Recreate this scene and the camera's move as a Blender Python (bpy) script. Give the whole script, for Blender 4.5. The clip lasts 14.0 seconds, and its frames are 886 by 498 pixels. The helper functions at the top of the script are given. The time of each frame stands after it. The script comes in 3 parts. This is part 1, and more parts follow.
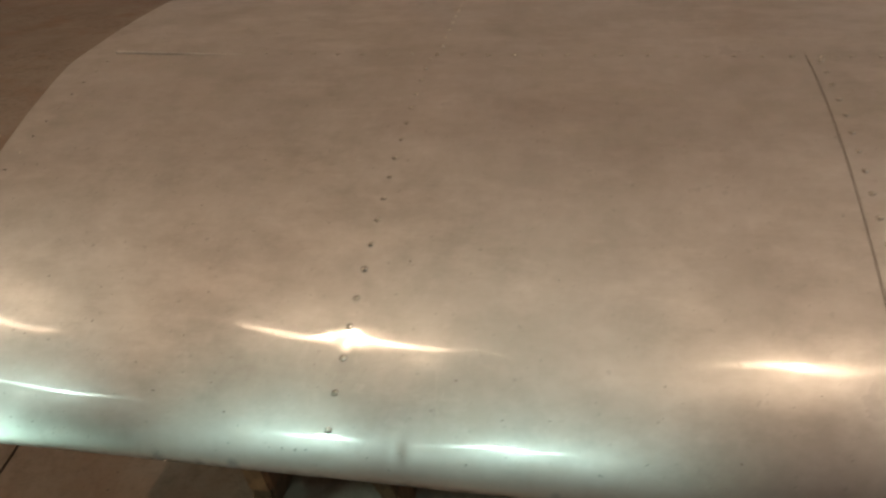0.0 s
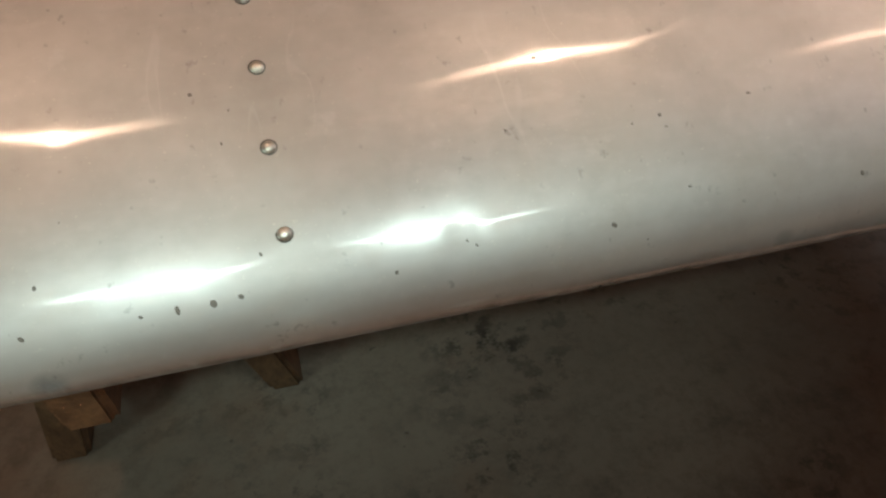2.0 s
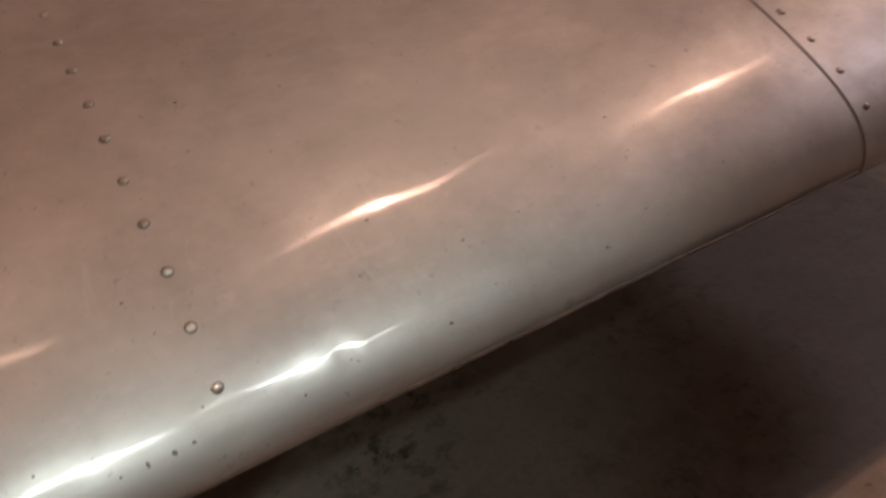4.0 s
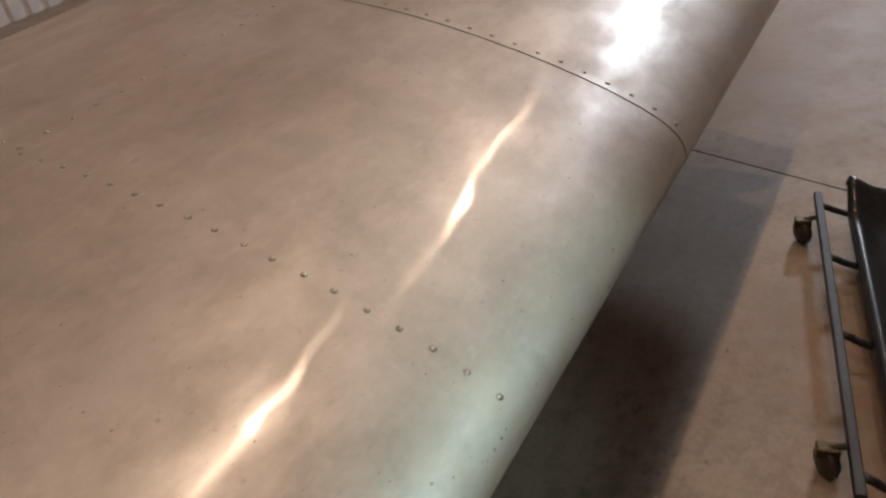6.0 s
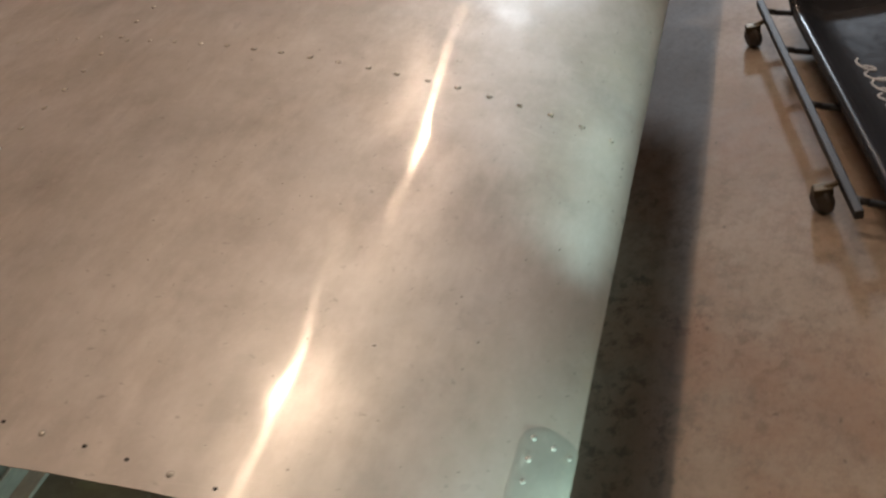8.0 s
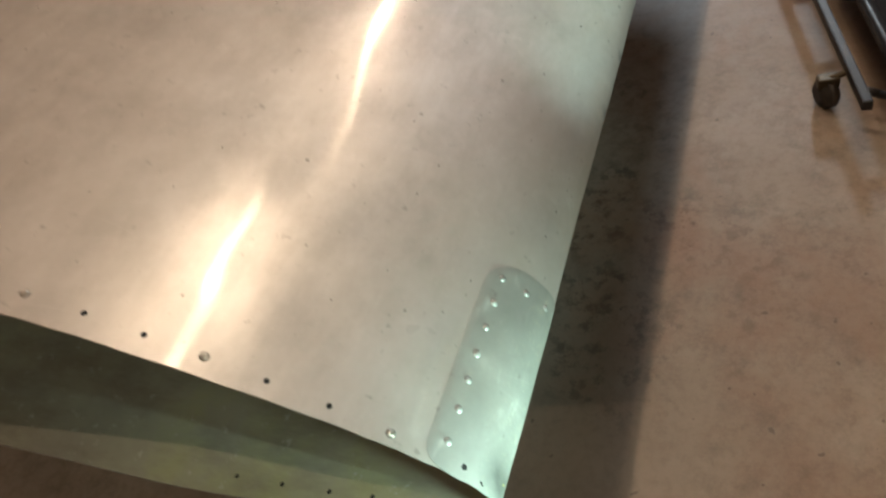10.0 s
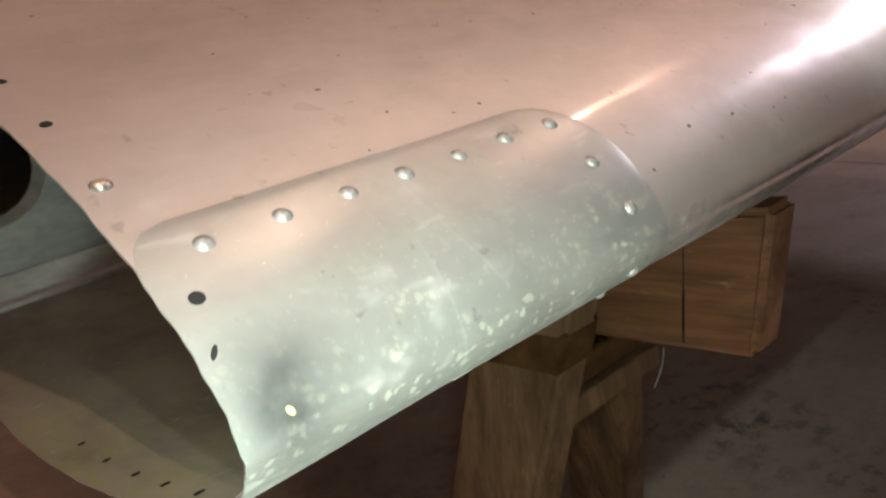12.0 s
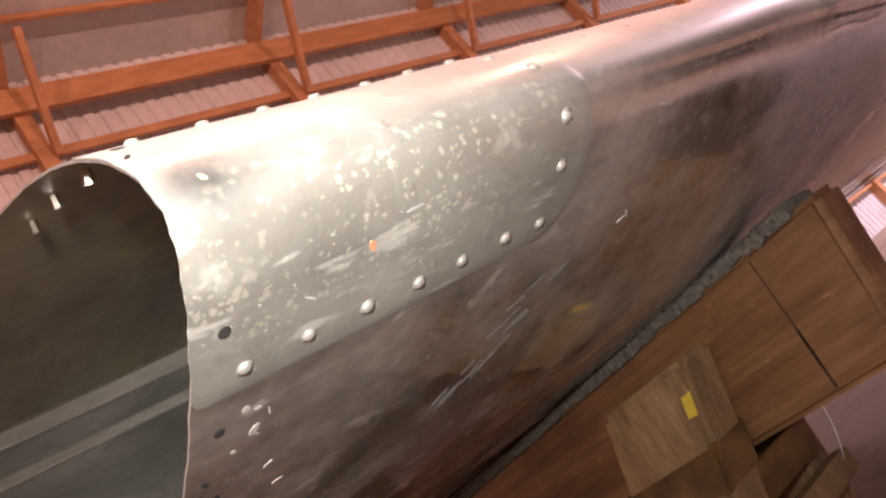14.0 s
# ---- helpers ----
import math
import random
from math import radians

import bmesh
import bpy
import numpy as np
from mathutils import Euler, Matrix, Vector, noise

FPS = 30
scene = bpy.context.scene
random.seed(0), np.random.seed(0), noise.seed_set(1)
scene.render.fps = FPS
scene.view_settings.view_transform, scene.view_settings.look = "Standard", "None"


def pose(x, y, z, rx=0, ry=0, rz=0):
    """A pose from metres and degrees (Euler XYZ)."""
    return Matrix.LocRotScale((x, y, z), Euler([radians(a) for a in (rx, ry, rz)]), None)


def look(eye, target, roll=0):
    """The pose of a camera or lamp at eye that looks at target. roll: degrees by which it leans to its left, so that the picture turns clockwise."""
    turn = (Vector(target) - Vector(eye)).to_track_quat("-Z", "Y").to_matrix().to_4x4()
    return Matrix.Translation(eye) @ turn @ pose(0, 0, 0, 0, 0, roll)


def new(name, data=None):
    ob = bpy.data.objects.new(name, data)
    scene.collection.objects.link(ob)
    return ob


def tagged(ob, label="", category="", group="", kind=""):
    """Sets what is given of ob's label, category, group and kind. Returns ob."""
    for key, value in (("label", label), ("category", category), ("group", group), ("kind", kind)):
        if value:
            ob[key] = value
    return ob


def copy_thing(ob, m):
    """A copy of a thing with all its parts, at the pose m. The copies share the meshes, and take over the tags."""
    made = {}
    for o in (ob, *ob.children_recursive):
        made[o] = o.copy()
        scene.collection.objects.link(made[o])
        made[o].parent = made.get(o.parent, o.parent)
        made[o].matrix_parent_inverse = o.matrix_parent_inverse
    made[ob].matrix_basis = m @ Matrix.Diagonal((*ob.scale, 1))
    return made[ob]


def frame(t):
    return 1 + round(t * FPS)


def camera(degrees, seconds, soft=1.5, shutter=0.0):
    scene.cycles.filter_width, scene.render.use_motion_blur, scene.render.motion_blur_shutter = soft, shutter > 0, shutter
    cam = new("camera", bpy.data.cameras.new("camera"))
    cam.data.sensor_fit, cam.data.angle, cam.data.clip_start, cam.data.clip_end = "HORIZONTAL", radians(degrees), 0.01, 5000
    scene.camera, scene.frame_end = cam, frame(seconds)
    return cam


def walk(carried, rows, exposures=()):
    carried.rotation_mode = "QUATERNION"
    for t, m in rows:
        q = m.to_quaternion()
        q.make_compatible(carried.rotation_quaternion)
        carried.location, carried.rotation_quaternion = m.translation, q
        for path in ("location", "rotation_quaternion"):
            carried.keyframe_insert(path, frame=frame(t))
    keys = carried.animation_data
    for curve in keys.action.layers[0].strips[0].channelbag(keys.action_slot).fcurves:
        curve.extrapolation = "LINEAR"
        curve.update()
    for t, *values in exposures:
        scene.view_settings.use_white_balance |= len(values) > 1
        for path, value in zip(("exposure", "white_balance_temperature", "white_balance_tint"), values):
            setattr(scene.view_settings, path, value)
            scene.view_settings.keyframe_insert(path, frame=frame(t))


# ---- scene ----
# Camera -------------------------------------------------------------
cam = camera(59.6, 14.0, soft=2.2, shutter=0.35)
# seconds, x, y, z, then the turn in degrees
PATH = [
    (0, 0.7224, -0.5354, 1.1896, 60.40, 1.22, 9.51),
    (0.5, 0.6354, -0.5440, 1.1213, 60.10, 2.55, 9.38),
    (1, 0.6189, -0.3827, 1.0301, 53.79, 4.80, 7.10),
    (1.5, 0.5487, -0.2357, 0.9004, 47.62, 2.07, -4.10),
    (2, 0.4976, -0.2218, 0.8485, 48.64, -0.06, -15.12),
    (2.5, 0.4196, -0.2405, 0.8417, 50.92, 0.91, -22.63),
    (3, 0.3856, -0.2310, 0.8477, 52.81, 0.78, -23.96),
    (3.5, 0.4180, -0.2530, 0.8765, 55.37, 2.35, -25.82),
    (4, 0.4559, -0.3177, 0.9259, 57.42, 4.44, -31.76),
    (6.3, -0.0128, -0.2754, 1.1558, 56.77, 10.85, -61.67),
    (6.5, -0.0544, -0.2725, 1.1515, 56.15, 10.37, -62.37),
    (7, -0.1191, -0.2646, 1.1582, 55.02, 10.59, -63.10),
    (7.5, -0.1908, -0.2298, 1.1719, 52.72, 13.78, -66.20),
    (8, -0.2424, -0.1680, 1.1726, 49.27, 16.67, -71.74),
    (8.2, -0.2501, -0.1251, 1.1733, 47.64, 17.05, -74.24),
    (10.3, -0.1976, -0.1256, 0.9279, 44.61, 12.21, -69.32),
    (10.5, -0.1510, -0.1449, 0.8582, 44.69, 10.48, -61.51),
    (11, -0.1096, -0.1276, 0.7310, 52.87, 9.70, -50.47),
    (11.5, -0.0869, -0.1363, 0.6872, 68.18, 10.90, -45.35),
    (12, -0.0933, -0.1442, 0.6702, 76.59, 13.36, -40.58),
    (12.5, -0.1038, -0.1328, 0.5994, 91.15, 20.89, -38.63),
    (13, -0.1023, -0.1320, 0.5511, 105.49, 31.01, -29.77),
    (13.5, -0.1067, -0.1372, 0.5248, 108.20, 35.05, -28.27),
    (14, -0.1074, -0.1381, 0.5146, 111.02, 36.79, -27.51),
]
EXPOSURES = [
    (0.0, -0.05, 6200, 5), (1.0, 0.05, 6150, 3), (1.5, 0.15, 6250, 6), (2.0, -0.05, 6450, 20), (2.5, -0.05, 6850, 35), (3.0, -0.28, 6850, 37), (3.5, -0.52, 6800, 33), (4.2, -0.55, 6800, 35),
    (6.3, 0.04, 6150, 11), (8.2, 0.14, 6050, 9), (10.3, 0.35, 6100, 5), (11.0, 0.5, 6350, 16), (11.5, 0.28, 6700, 30), (12.0, 0.04, 6850, 36),
    (12.5, -0.05, 7150, 47), (13.0, 0.2, 7450, 58), (14.0, 0.72, 7700, 66),
]
walk(cam, [(row[0], pose(*row[1:])) for row in PATH], EXPOSURES)

# Light --------------------------------------------------------------
world = bpy.data.worlds.new("hangar_air")
scene.world = world
world.use_nodes = True
world.node_tree.nodes["Background"].inputs["Color"].default_value = (0.5, 0.55, 0.65, 1)
world.node_tree.nodes["Background"].inputs["Strength"].default_value = 0.06

LAMP_Z = 5.6
WARM_LAMPS = [(-4.2, 0.1), (-0.85, 0.1), (2.4, 0.1), (5.8, 0.0)]


def lamp(name, kind, where, power, colour, size, aim=None):
    data = bpy.data.lights.new(name, kind)
    data.energy, data.color = power, colour
    if kind == "AREA":
        data.shape, data.size, data.size_y = "RECTANGLE", size[0], size[1]
    else:
        data.shadow_soft_size = size
    ob = new(name, data)
    ob.matrix_world = look(where, aim) if aim else pose(*where)
    return ob


for x, y in WARM_LAMPS:
    lamp("bulb_light", "POINT", (x, y, LAMP_Z), 135, (1.0, 0.71, 0.49), 0.028)
# a cool tube light further along the hangar
lamp("tube_light", "AREA", (13.0, 0.0, LAMP_Z - 0.02), 800, (0.88, 0.94, 1.0), (1.85, 0.95), (13.0, 0.01, 0))


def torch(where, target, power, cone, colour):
    """A fixed spot added in place of the cool torch carried along the wing, for one stop of its way."""
    ob = lamp("torch_stand_in", "SPOT", where, power, colour, 0.010, target)
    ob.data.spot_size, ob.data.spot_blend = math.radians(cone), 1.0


# five added lamps, all lit at once, stand in for it; it was held just above the eye, so that the wing's edge throws a
# thin shadow below itself
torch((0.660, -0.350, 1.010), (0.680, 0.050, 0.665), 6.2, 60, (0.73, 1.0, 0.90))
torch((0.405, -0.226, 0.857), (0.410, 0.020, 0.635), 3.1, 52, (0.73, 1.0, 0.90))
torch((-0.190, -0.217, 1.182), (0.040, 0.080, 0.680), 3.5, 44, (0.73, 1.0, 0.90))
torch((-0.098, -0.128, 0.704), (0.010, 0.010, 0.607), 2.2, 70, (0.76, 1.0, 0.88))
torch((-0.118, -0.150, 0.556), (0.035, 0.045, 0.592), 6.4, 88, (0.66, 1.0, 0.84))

# Materials ----------------------------------------------------------
FLOOR_Z = 0.13


def material(name):
    m = bpy.data.materials.new(name)
    m.use_nodes = True
    t = m.node_tree
    t.nodes.clear()
    out = t.nodes.new("ShaderNodeOutputMaterial")
    return m, t, out


def node(t, kind, **values):
    n = t.nodes.new("ShaderNode" + kind)
    for key, value in values.items():
        key = key.replace("_", " ")
        n.inputs[key].default_value = value
    return n


def noise_node(t, scale, detail=4.0, rough=0.55, stretch=(1, 1, 1), space="Object"):
    c = t.nodes.new("ShaderNodeTexCoord")
    mp = t.nodes.new("ShaderNodeMapping")
    mp.inputs["Scale"].default_value = stretch
    n = node(t, "TexNoise", Scale=scale, Detail=detail, Roughness=rough)
    t.links.new(c.outputs[space], mp.inputs["Vector"])
    t.links.new(mp.outputs["Vector"], n.inputs["Vector"])
    return n.outputs["Fac"]


def ramp(t, value, stops):
    r = t.nodes.new("ShaderNodeValToRGB")
    r.color_ramp.elements[0].position, r.color_ramp.elements[0].color = stops[0][0], (*stops[0][1], 1)
    r.color_ramp.elements[1].position, r.color_ramp.elements[1].color = stops[-1][0], (*stops[-1][1], 1)
    for p, c in stops[1:-1]:
        r.color_ramp.elements.new(p).color = (*c, 1)
    t.links.new(value, r.inputs["Fac"])
    return r.outputs["Color"]


def grey(t, value, a, b, lo=0.0, hi=1.0):
    r = node(t, "MapRange")
    for key, v in (("From Min", lo), ("From Max", hi), ("To Min", a), ("To Max", b)):
        r.inputs[key].default_value = v
    t.links.new(value, r.inputs["Value"])
    return r.outputs["Result"]


def mix(t, fac, a, b, mode="MIX"):
    n = t.nodes.new("ShaderNodeMix")
    n.data_type, n.blend_type = "RGBA", mode
    for socket, v in ((n.inputs[0], fac), (n.inputs[6], a), (n.inputs[7], b)):
        if isinstance(v, bpy.types.NodeSocket):
            t.links.new(v, socket)
        else:
            socket.default_value = v if isinstance(v, float) else (*v, 1)
    return n.outputs[2]


def bump(t, value, strength, distance):
    b = node(t, "Bump", Strength=strength, Distance=distance)
    t.links.new(value, b.inputs["Height"])
    return b.outputs["Normal"]


def principled(t, colour, rough, metal=0.0, normal=None):
    p = t.nodes.new("ShaderNodeBsdfPrincipled")
    for key, v in (("Base Color", colour), ("Roughness", rough), ("Metallic", metal), ("Normal", normal)):
        if v is None:
            continue
        if isinstance(v, bpy.types.NodeSocket):
            t.links.new(v, p.inputs[key])
        else:
            p.inputs[key].default_value = (*v, 1) if isinstance(v, tuple) else v
    return p.outputs["BSDF"]


def finish(t, out, shader):
    t.links.new(shader, out.inputs["Surface"])


def simple(name, dark, light, scale, rough, metal=0.0, relief=0.0, stretch=(1, 1, 1), fine=8.0):
    m, t, out = material(name)
    a = noise_node(t, scale, stretch=stretch)
    b = noise_node(t, scale * fine, stretch=stretch)
    c = ramp(t, a, [(0.3, dark), (0.7, light)])
    c = mix(t, grey(t, b, 0.0, 0.35, 0.35, 0.75), c, tuple(v * 0.55 for v in dark))
    n = bump(t, b, relief, 0.002) if relief else None
    finish(t, out, principled(t, c, grey(t, b, rough - 0.08, rough + 0.08), metal, n))
    return m


def lobe(t, base, rough, relief):
    return principled(t, base, rough, 1.0, relief)


def glint(t, base, rough, relief, stretch=0.0):
    """A tight gloss without a wide halo, drawn out along the span."""
    n = t.nodes.new("ShaderNodeBsdfAnisotropic")
    n.distribution = "BECKMANN"
    for key, v in (("Color", base), ("Roughness", rough), ("Normal", relief)):
        if isinstance(v, bpy.types.NodeSocket):
            t.links.new(v, n.inputs[key])
        else:
            n.inputs[key].default_value = v
    if stretch:
        n.inputs["Anisotropy"].default_value, n.inputs["Rotation"].default_value = -stretch, 0.25
        way = t.nodes.new("ShaderNodeTangent")
        way.direction_type, way.axis = "RADIAL", "X"
        t.links.new(way.outputs[0], n.inputs["Tangent"])
    return n.outputs[0]


def blend(t, fac, a, b):
    n = t.nodes.new("ShaderNodeMixShader")
    if isinstance(fac, bpy.types.NodeSocket):
        t.links.new(fac, n.inputs[0])
    else:
        n.inputs[0].default_value = fac
    t.links.new(a, n.inputs[1])
    t.links.new(b, n.inputs[2])
    return n.outputs[0]


def maths(t, how, a, b):
    n = t.nodes.new("ShaderNodeMath")
    n.operation = how
    for socket, v in zip(n.inputs, (a, b)):
        if isinstance(v, bpy.types.NodeSocket):
            t.links.new(v, socket)
        else:
            socket.default_value = v
    return n.outputs[0]


def near(t, place, radius, soft):
    """1 at a place of the thing, 0 away from it."""
    c = t.nodes.new("ShaderNodeTexCoord")
    d = t.nodes.new("ShaderNodeVectorMath")
    d.operation = "DISTANCE"
    d.inputs[1].default_value = place
    t.links.new(c.outputs["Object"], d.inputs[0])
    return grey(t, d.outputs["Value"], 1.0, 0.0, radius, radius + soft)


def aluminium(name, tint, haze, dirt, core=0.05, brushed=True, worn=False, polish=0.20, under=0.9, bare=0.06, dust=((0.24, 0.205, 0.16), (0.42, 0.37, 0.30))):
    """Dull old sheet: sharp, middling and hazy gloss of the metal under dust that lies on what faces up."""
    m, t, out = material(name)
    patches = noise_node(t, 3.2, 5, 0.6, (1.3, 0.8, 1))
    cloud = noise_node(t, 17, 5, 0.65, (1.2, 0.8, 1))
    grain = noise_node(t, 420, 2, 0.5, (1, 0.12, 0.12))
    scratch = noise_node(t, 60, 3, 0.6, (0.12, 3, 3))
    smear = noise_node(t, 7, 5, 0.7, (0.9, 1.1, 1.1))
    base = ramp(t, patches, [(0.3, tuple(v * 0.82 for v in tint)), (0.7, tint)])
    base = mix(t, grey(t, cloud, 0.0, 0.5, 0.45, 0.75), base, tuple(v * 0.76 for v in tint))
    dents = noise_node(t, 22, 3, 0.6, (1, 1, 1))
    grain_relief = t.nodes.new("ShaderNodeBump")
    grain_relief.inputs["Strength"].default_value, grain_relief.inputs["Distance"].default_value = 0.06, 0.0004
    t.links.new(grain, grain_relief.inputs["Height"])
    t.links.new(bump(t, dents, 0.05, 0.0016), grain_relief.inputs["Normal"])
    relief = grain_relief.outputs["Normal"]
    middle = lobe(t, base, grey(t, smear, 0.27, 0.35, 0.3, 0.7), relief)
    soft = lobe(t, base, grey(t, scratch, haze - 0.03, haze + 0.04, 0.3, 0.7), relief)
    metal = blend(t, grey(t, cloud, 0.80, 0.93, 0.3, 0.7) if brushed else grey(t, cloud, 0.66, 0.88, 0.3, 0.7), middle, soft)
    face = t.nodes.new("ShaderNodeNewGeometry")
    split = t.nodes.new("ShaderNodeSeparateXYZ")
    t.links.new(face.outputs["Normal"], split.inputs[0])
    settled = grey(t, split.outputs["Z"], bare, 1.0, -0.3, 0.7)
    sharp = glint(t, base, grey(t, cloud, core, core + 0.05, 0.3, 0.7), relief)
    if brushed:
        tail = glint(t, base, grey(t, cloud, 0.11, 0.17, 0.3, 0.7), relief, 0.70)
        sharp = blend(t, grey(t, settled, 0.12, 0.62, 0.06, 0.5), sharp, tail)
    clean = maths(t, "MULTIPLY", grey(t, settled, under, 0.5 * polish, 0.06, 0.5), grey(t, smear, 0.25, 1.9, 0.34, 0.7))
    metal = blend(t, clean, metal, sharp)
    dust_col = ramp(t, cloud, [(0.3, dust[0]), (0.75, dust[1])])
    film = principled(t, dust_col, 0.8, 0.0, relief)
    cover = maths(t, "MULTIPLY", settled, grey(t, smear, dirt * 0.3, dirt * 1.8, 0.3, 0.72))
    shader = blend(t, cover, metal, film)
    if not worn:
        hazy = noise_node(t, 5.5, 6, 0.68, (0.7, 1.6, 1.2))
        wiped = maths(t, "MULTIPLY", grey(t, hazy, 0.0, 0.30, 0.48, 0.66), settled)
        shader = blend(t, wiped, shader, lobe(t, tuple(min(1.0, v * 1.18) for v in tint), 0.33, relief))
    if not worn:
        blur = noise_node(t, 70, 4, 0.65)
        for place, size in (((0.399, 0.003, 0.606), 0.007), ((0.362, 0.002, 0.604), 0.005), ((0.314, 0.002, 0.604), 0.010), ((0.73, 0.004, 0.607), 0.006), ((0.86, 0.003, 0.606), 0.008)):
            spot = maths(t, "MULTIPLY", near(t, place, size * 0.3, size), grey(t, blur, 0.15, 0.75, 0.38, 0.62))
            shader = blend(t, spot, shader, principled(t, (0.12, 0.12, 0.115), 0.5))
    marks = noise_node(t, 60, 4, 0.62, (0.8, 0.9, 1.0))
    shader = blend(t, grey(t, marks, 0, 0.12 if worn else 0.16, 0.63, 0.71), shader, principled(t, (0.66, 0.64, 0.60), 0.42))
    smut = noise_node(t, 6, 6, 0.72, (1.1, 0.9, 0.9))
    shader = blend(t, maths(t, "MULTIPLY", grey(t, smut, 0, 0.22, 0.50, 0.72), settled), shader, principled(t, (0.13, 0.105, 0.08), 0.6))
    fine_smut = noise_node(t, 150, 3, 0.6, (1.0, 0.6, 1.0))
    shader = blend(t, grey(t, fine_smut, 0, 0.34, 0.66, 0.74), shader, principled(t, (0.10, 0.08, 0.065), 0.6))
    hair = noise_node(t, 16, 3, 0.5, (1.0, 0.22, 0.3))
    hair_area = noise_node(t, 7, 3, 0.6)
    thin = grey(t, maths(t, "ABSOLUTE", maths(t, "SUBTRACT", hair, 0.5), 0.0), 0.16, 0.0, 0.001, 0.004)
    thin = maths(t, "MULTIPLY", thin, grey(t, hair_area, 0.0, 1.0, 0.48, 0.62))
    shader = blend(t, thin, shader, principled(t, (0.62, 0.60, 0.56), 0.4))
    dots = noise_node(t, 560, 3, 0.6)
    shader = blend(t, grey(t, dots, 0, 0.34, 0.66, 0.73), shader, principled(t, (0.70, 0.68, 0.56), 0.5))
    if worn:
        cells = node(t, "TexVoronoi", Scale=480.0)
        place = t.nodes.new("ShaderNodeTexCoord")
        shift = node(t, "TexNoise", Scale=260.0, Detail=3.0)
        t.links.new(place.outputs["Object"], shift.inputs["Vector"])
        moved = t.nodes.new("ShaderNodeVectorMath")
        moved.operation = "MULTIPLY_ADD"
        moved.inputs[1].default_value = (0.0035, 0.0035, 0.006)
        t.links.new(shift.outputs["Color"], moved.inputs[0])
        t.links.new(place.outputs["Object"], moved.inputs[2])
        t.links.new(moved.outputs[0], cells.inputs["Vector"])
        pick = t.nodes.new("ShaderNodeSeparateColor")
        t.links.new(cells.outputs["Color"], pick.inputs[0])
        spots = maths(t, "SUBTRACT", grey(t, pick.outputs[0], 0.0, 0.66, 0.42, 1.0), cells.outputs["Distance"])
        where = noise_node(t, 16, 3, 0.5)
        c = t.nodes.new("ShaderNodeTexCoord")
        zed = t.nodes.new("ShaderNodeSeparateXYZ")
        t.links.new(c.outputs["Object"], zed.inputs[0])
        band = maths(t, "SUBTRACT", 1.0, maths(t, "MULTIPLY", maths(t, "ABSOLUTE", maths(t, "SUBTRACT", zed.outputs["Z"], 0.605), 0.0), 34.0))
        amount = maths(t, "MULTIPLY", grey(t, where, 0.0, 1.0, 0.36, 0.50), grey(t, band, 0.0, 1.0, 0.0, 0.5))
        mask = maths(t, "MULTIPLY", grey(t, spots, 0, 1, 0.02, 0.10), amount)
        shader = blend(t, maths(t, "MULTIPLY", mask, 0.24), shader, principled(t, (0.56, 0.54, 0.42), 0.6))
        etched = maths(t, "MULTIPLY", near(t, (-0.032, 0.000, 0.612), 0.005, 0.016), grey(t, cloud, 0.2, 1.0, 0.35, 0.6))
        shader = blend(t, maths(t, "MULTIPLY", etched, 0.75), shader, lobe(t, (0.10, 0.11, 0.12), 0.36, relief))
        streaks = noise_node(t, 110, 2, 0.6, (0.35, 1.6, 0.3))
        shader = blend(t, grey(t, streaks, 0, 0.18, 0.64, 0.72), shader, principled(t, (0.66, 0.66, 0.62), 0.5))
    finish(t, out, shader)
    return m


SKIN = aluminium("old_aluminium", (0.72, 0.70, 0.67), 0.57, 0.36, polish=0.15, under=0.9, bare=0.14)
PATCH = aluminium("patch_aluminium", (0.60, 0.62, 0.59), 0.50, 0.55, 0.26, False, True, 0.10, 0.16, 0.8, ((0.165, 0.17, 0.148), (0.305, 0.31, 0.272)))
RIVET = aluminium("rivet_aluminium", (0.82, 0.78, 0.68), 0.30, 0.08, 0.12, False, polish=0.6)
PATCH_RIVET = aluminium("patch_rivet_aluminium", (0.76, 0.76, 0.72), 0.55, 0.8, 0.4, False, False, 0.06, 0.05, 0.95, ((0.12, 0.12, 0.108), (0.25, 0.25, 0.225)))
# one dark colour for dirt specks, rivet collars and the painted seam shade
GRIME_AND_SHADE = simple("grime_and_shade", (0.07, 0.06, 0.05), (0.26, 0.235, 0.20), 420, 0.7)
FLECK = simple("orange_paint_fleck", (0.55, 0.16, 0.07), (0.65, 0.24, 0.12), 90, 0.6)
PALE = simple("pale_scratch", (0.20, 0.20, 0.185), (0.38, 0.37, 0.345), 300, 0.6)
SPAR = simple("spar_metal", (0.24, 0.245, 0.23), (0.46, 0.45, 0.41), 11, 0.45, 0.5, 0.15, (0.5, 1, 1.6), 14.0)
FLANGE = simple("flange_metal", (0.46, 0.44, 0.40), (0.72, 0.69, 0.63), 16, 0.55, 0.1, 0.15, (0.6, 1, 1.6), 10.0)
HOLE = simple("dark_hole", (0.006, 0.006, 0.006), (0.012, 0.011, 0.010), 30, 0.9)
YELLOW = simple("yellow_paint", (0.50, 0.33, 0.03), (0.62, 0.45, 0.06), 90, 0.5)
CARPET = simple("grey_carpet", (0.05, 0.046, 0.04), (0.19, 0.17, 0.145), 260, 0.95, 0, 0.6)
TAPE = simple("brown_tape", (0.05, 0.025, 0.010), (0.15, 0.075, 0.026), 40, 0.16)
BLACK_METAL = simple("black_steel", (0.007, 0.007, 0.008), (0.024, 0.022, 0.021), 14, 0.5, 0.1, 0.1)
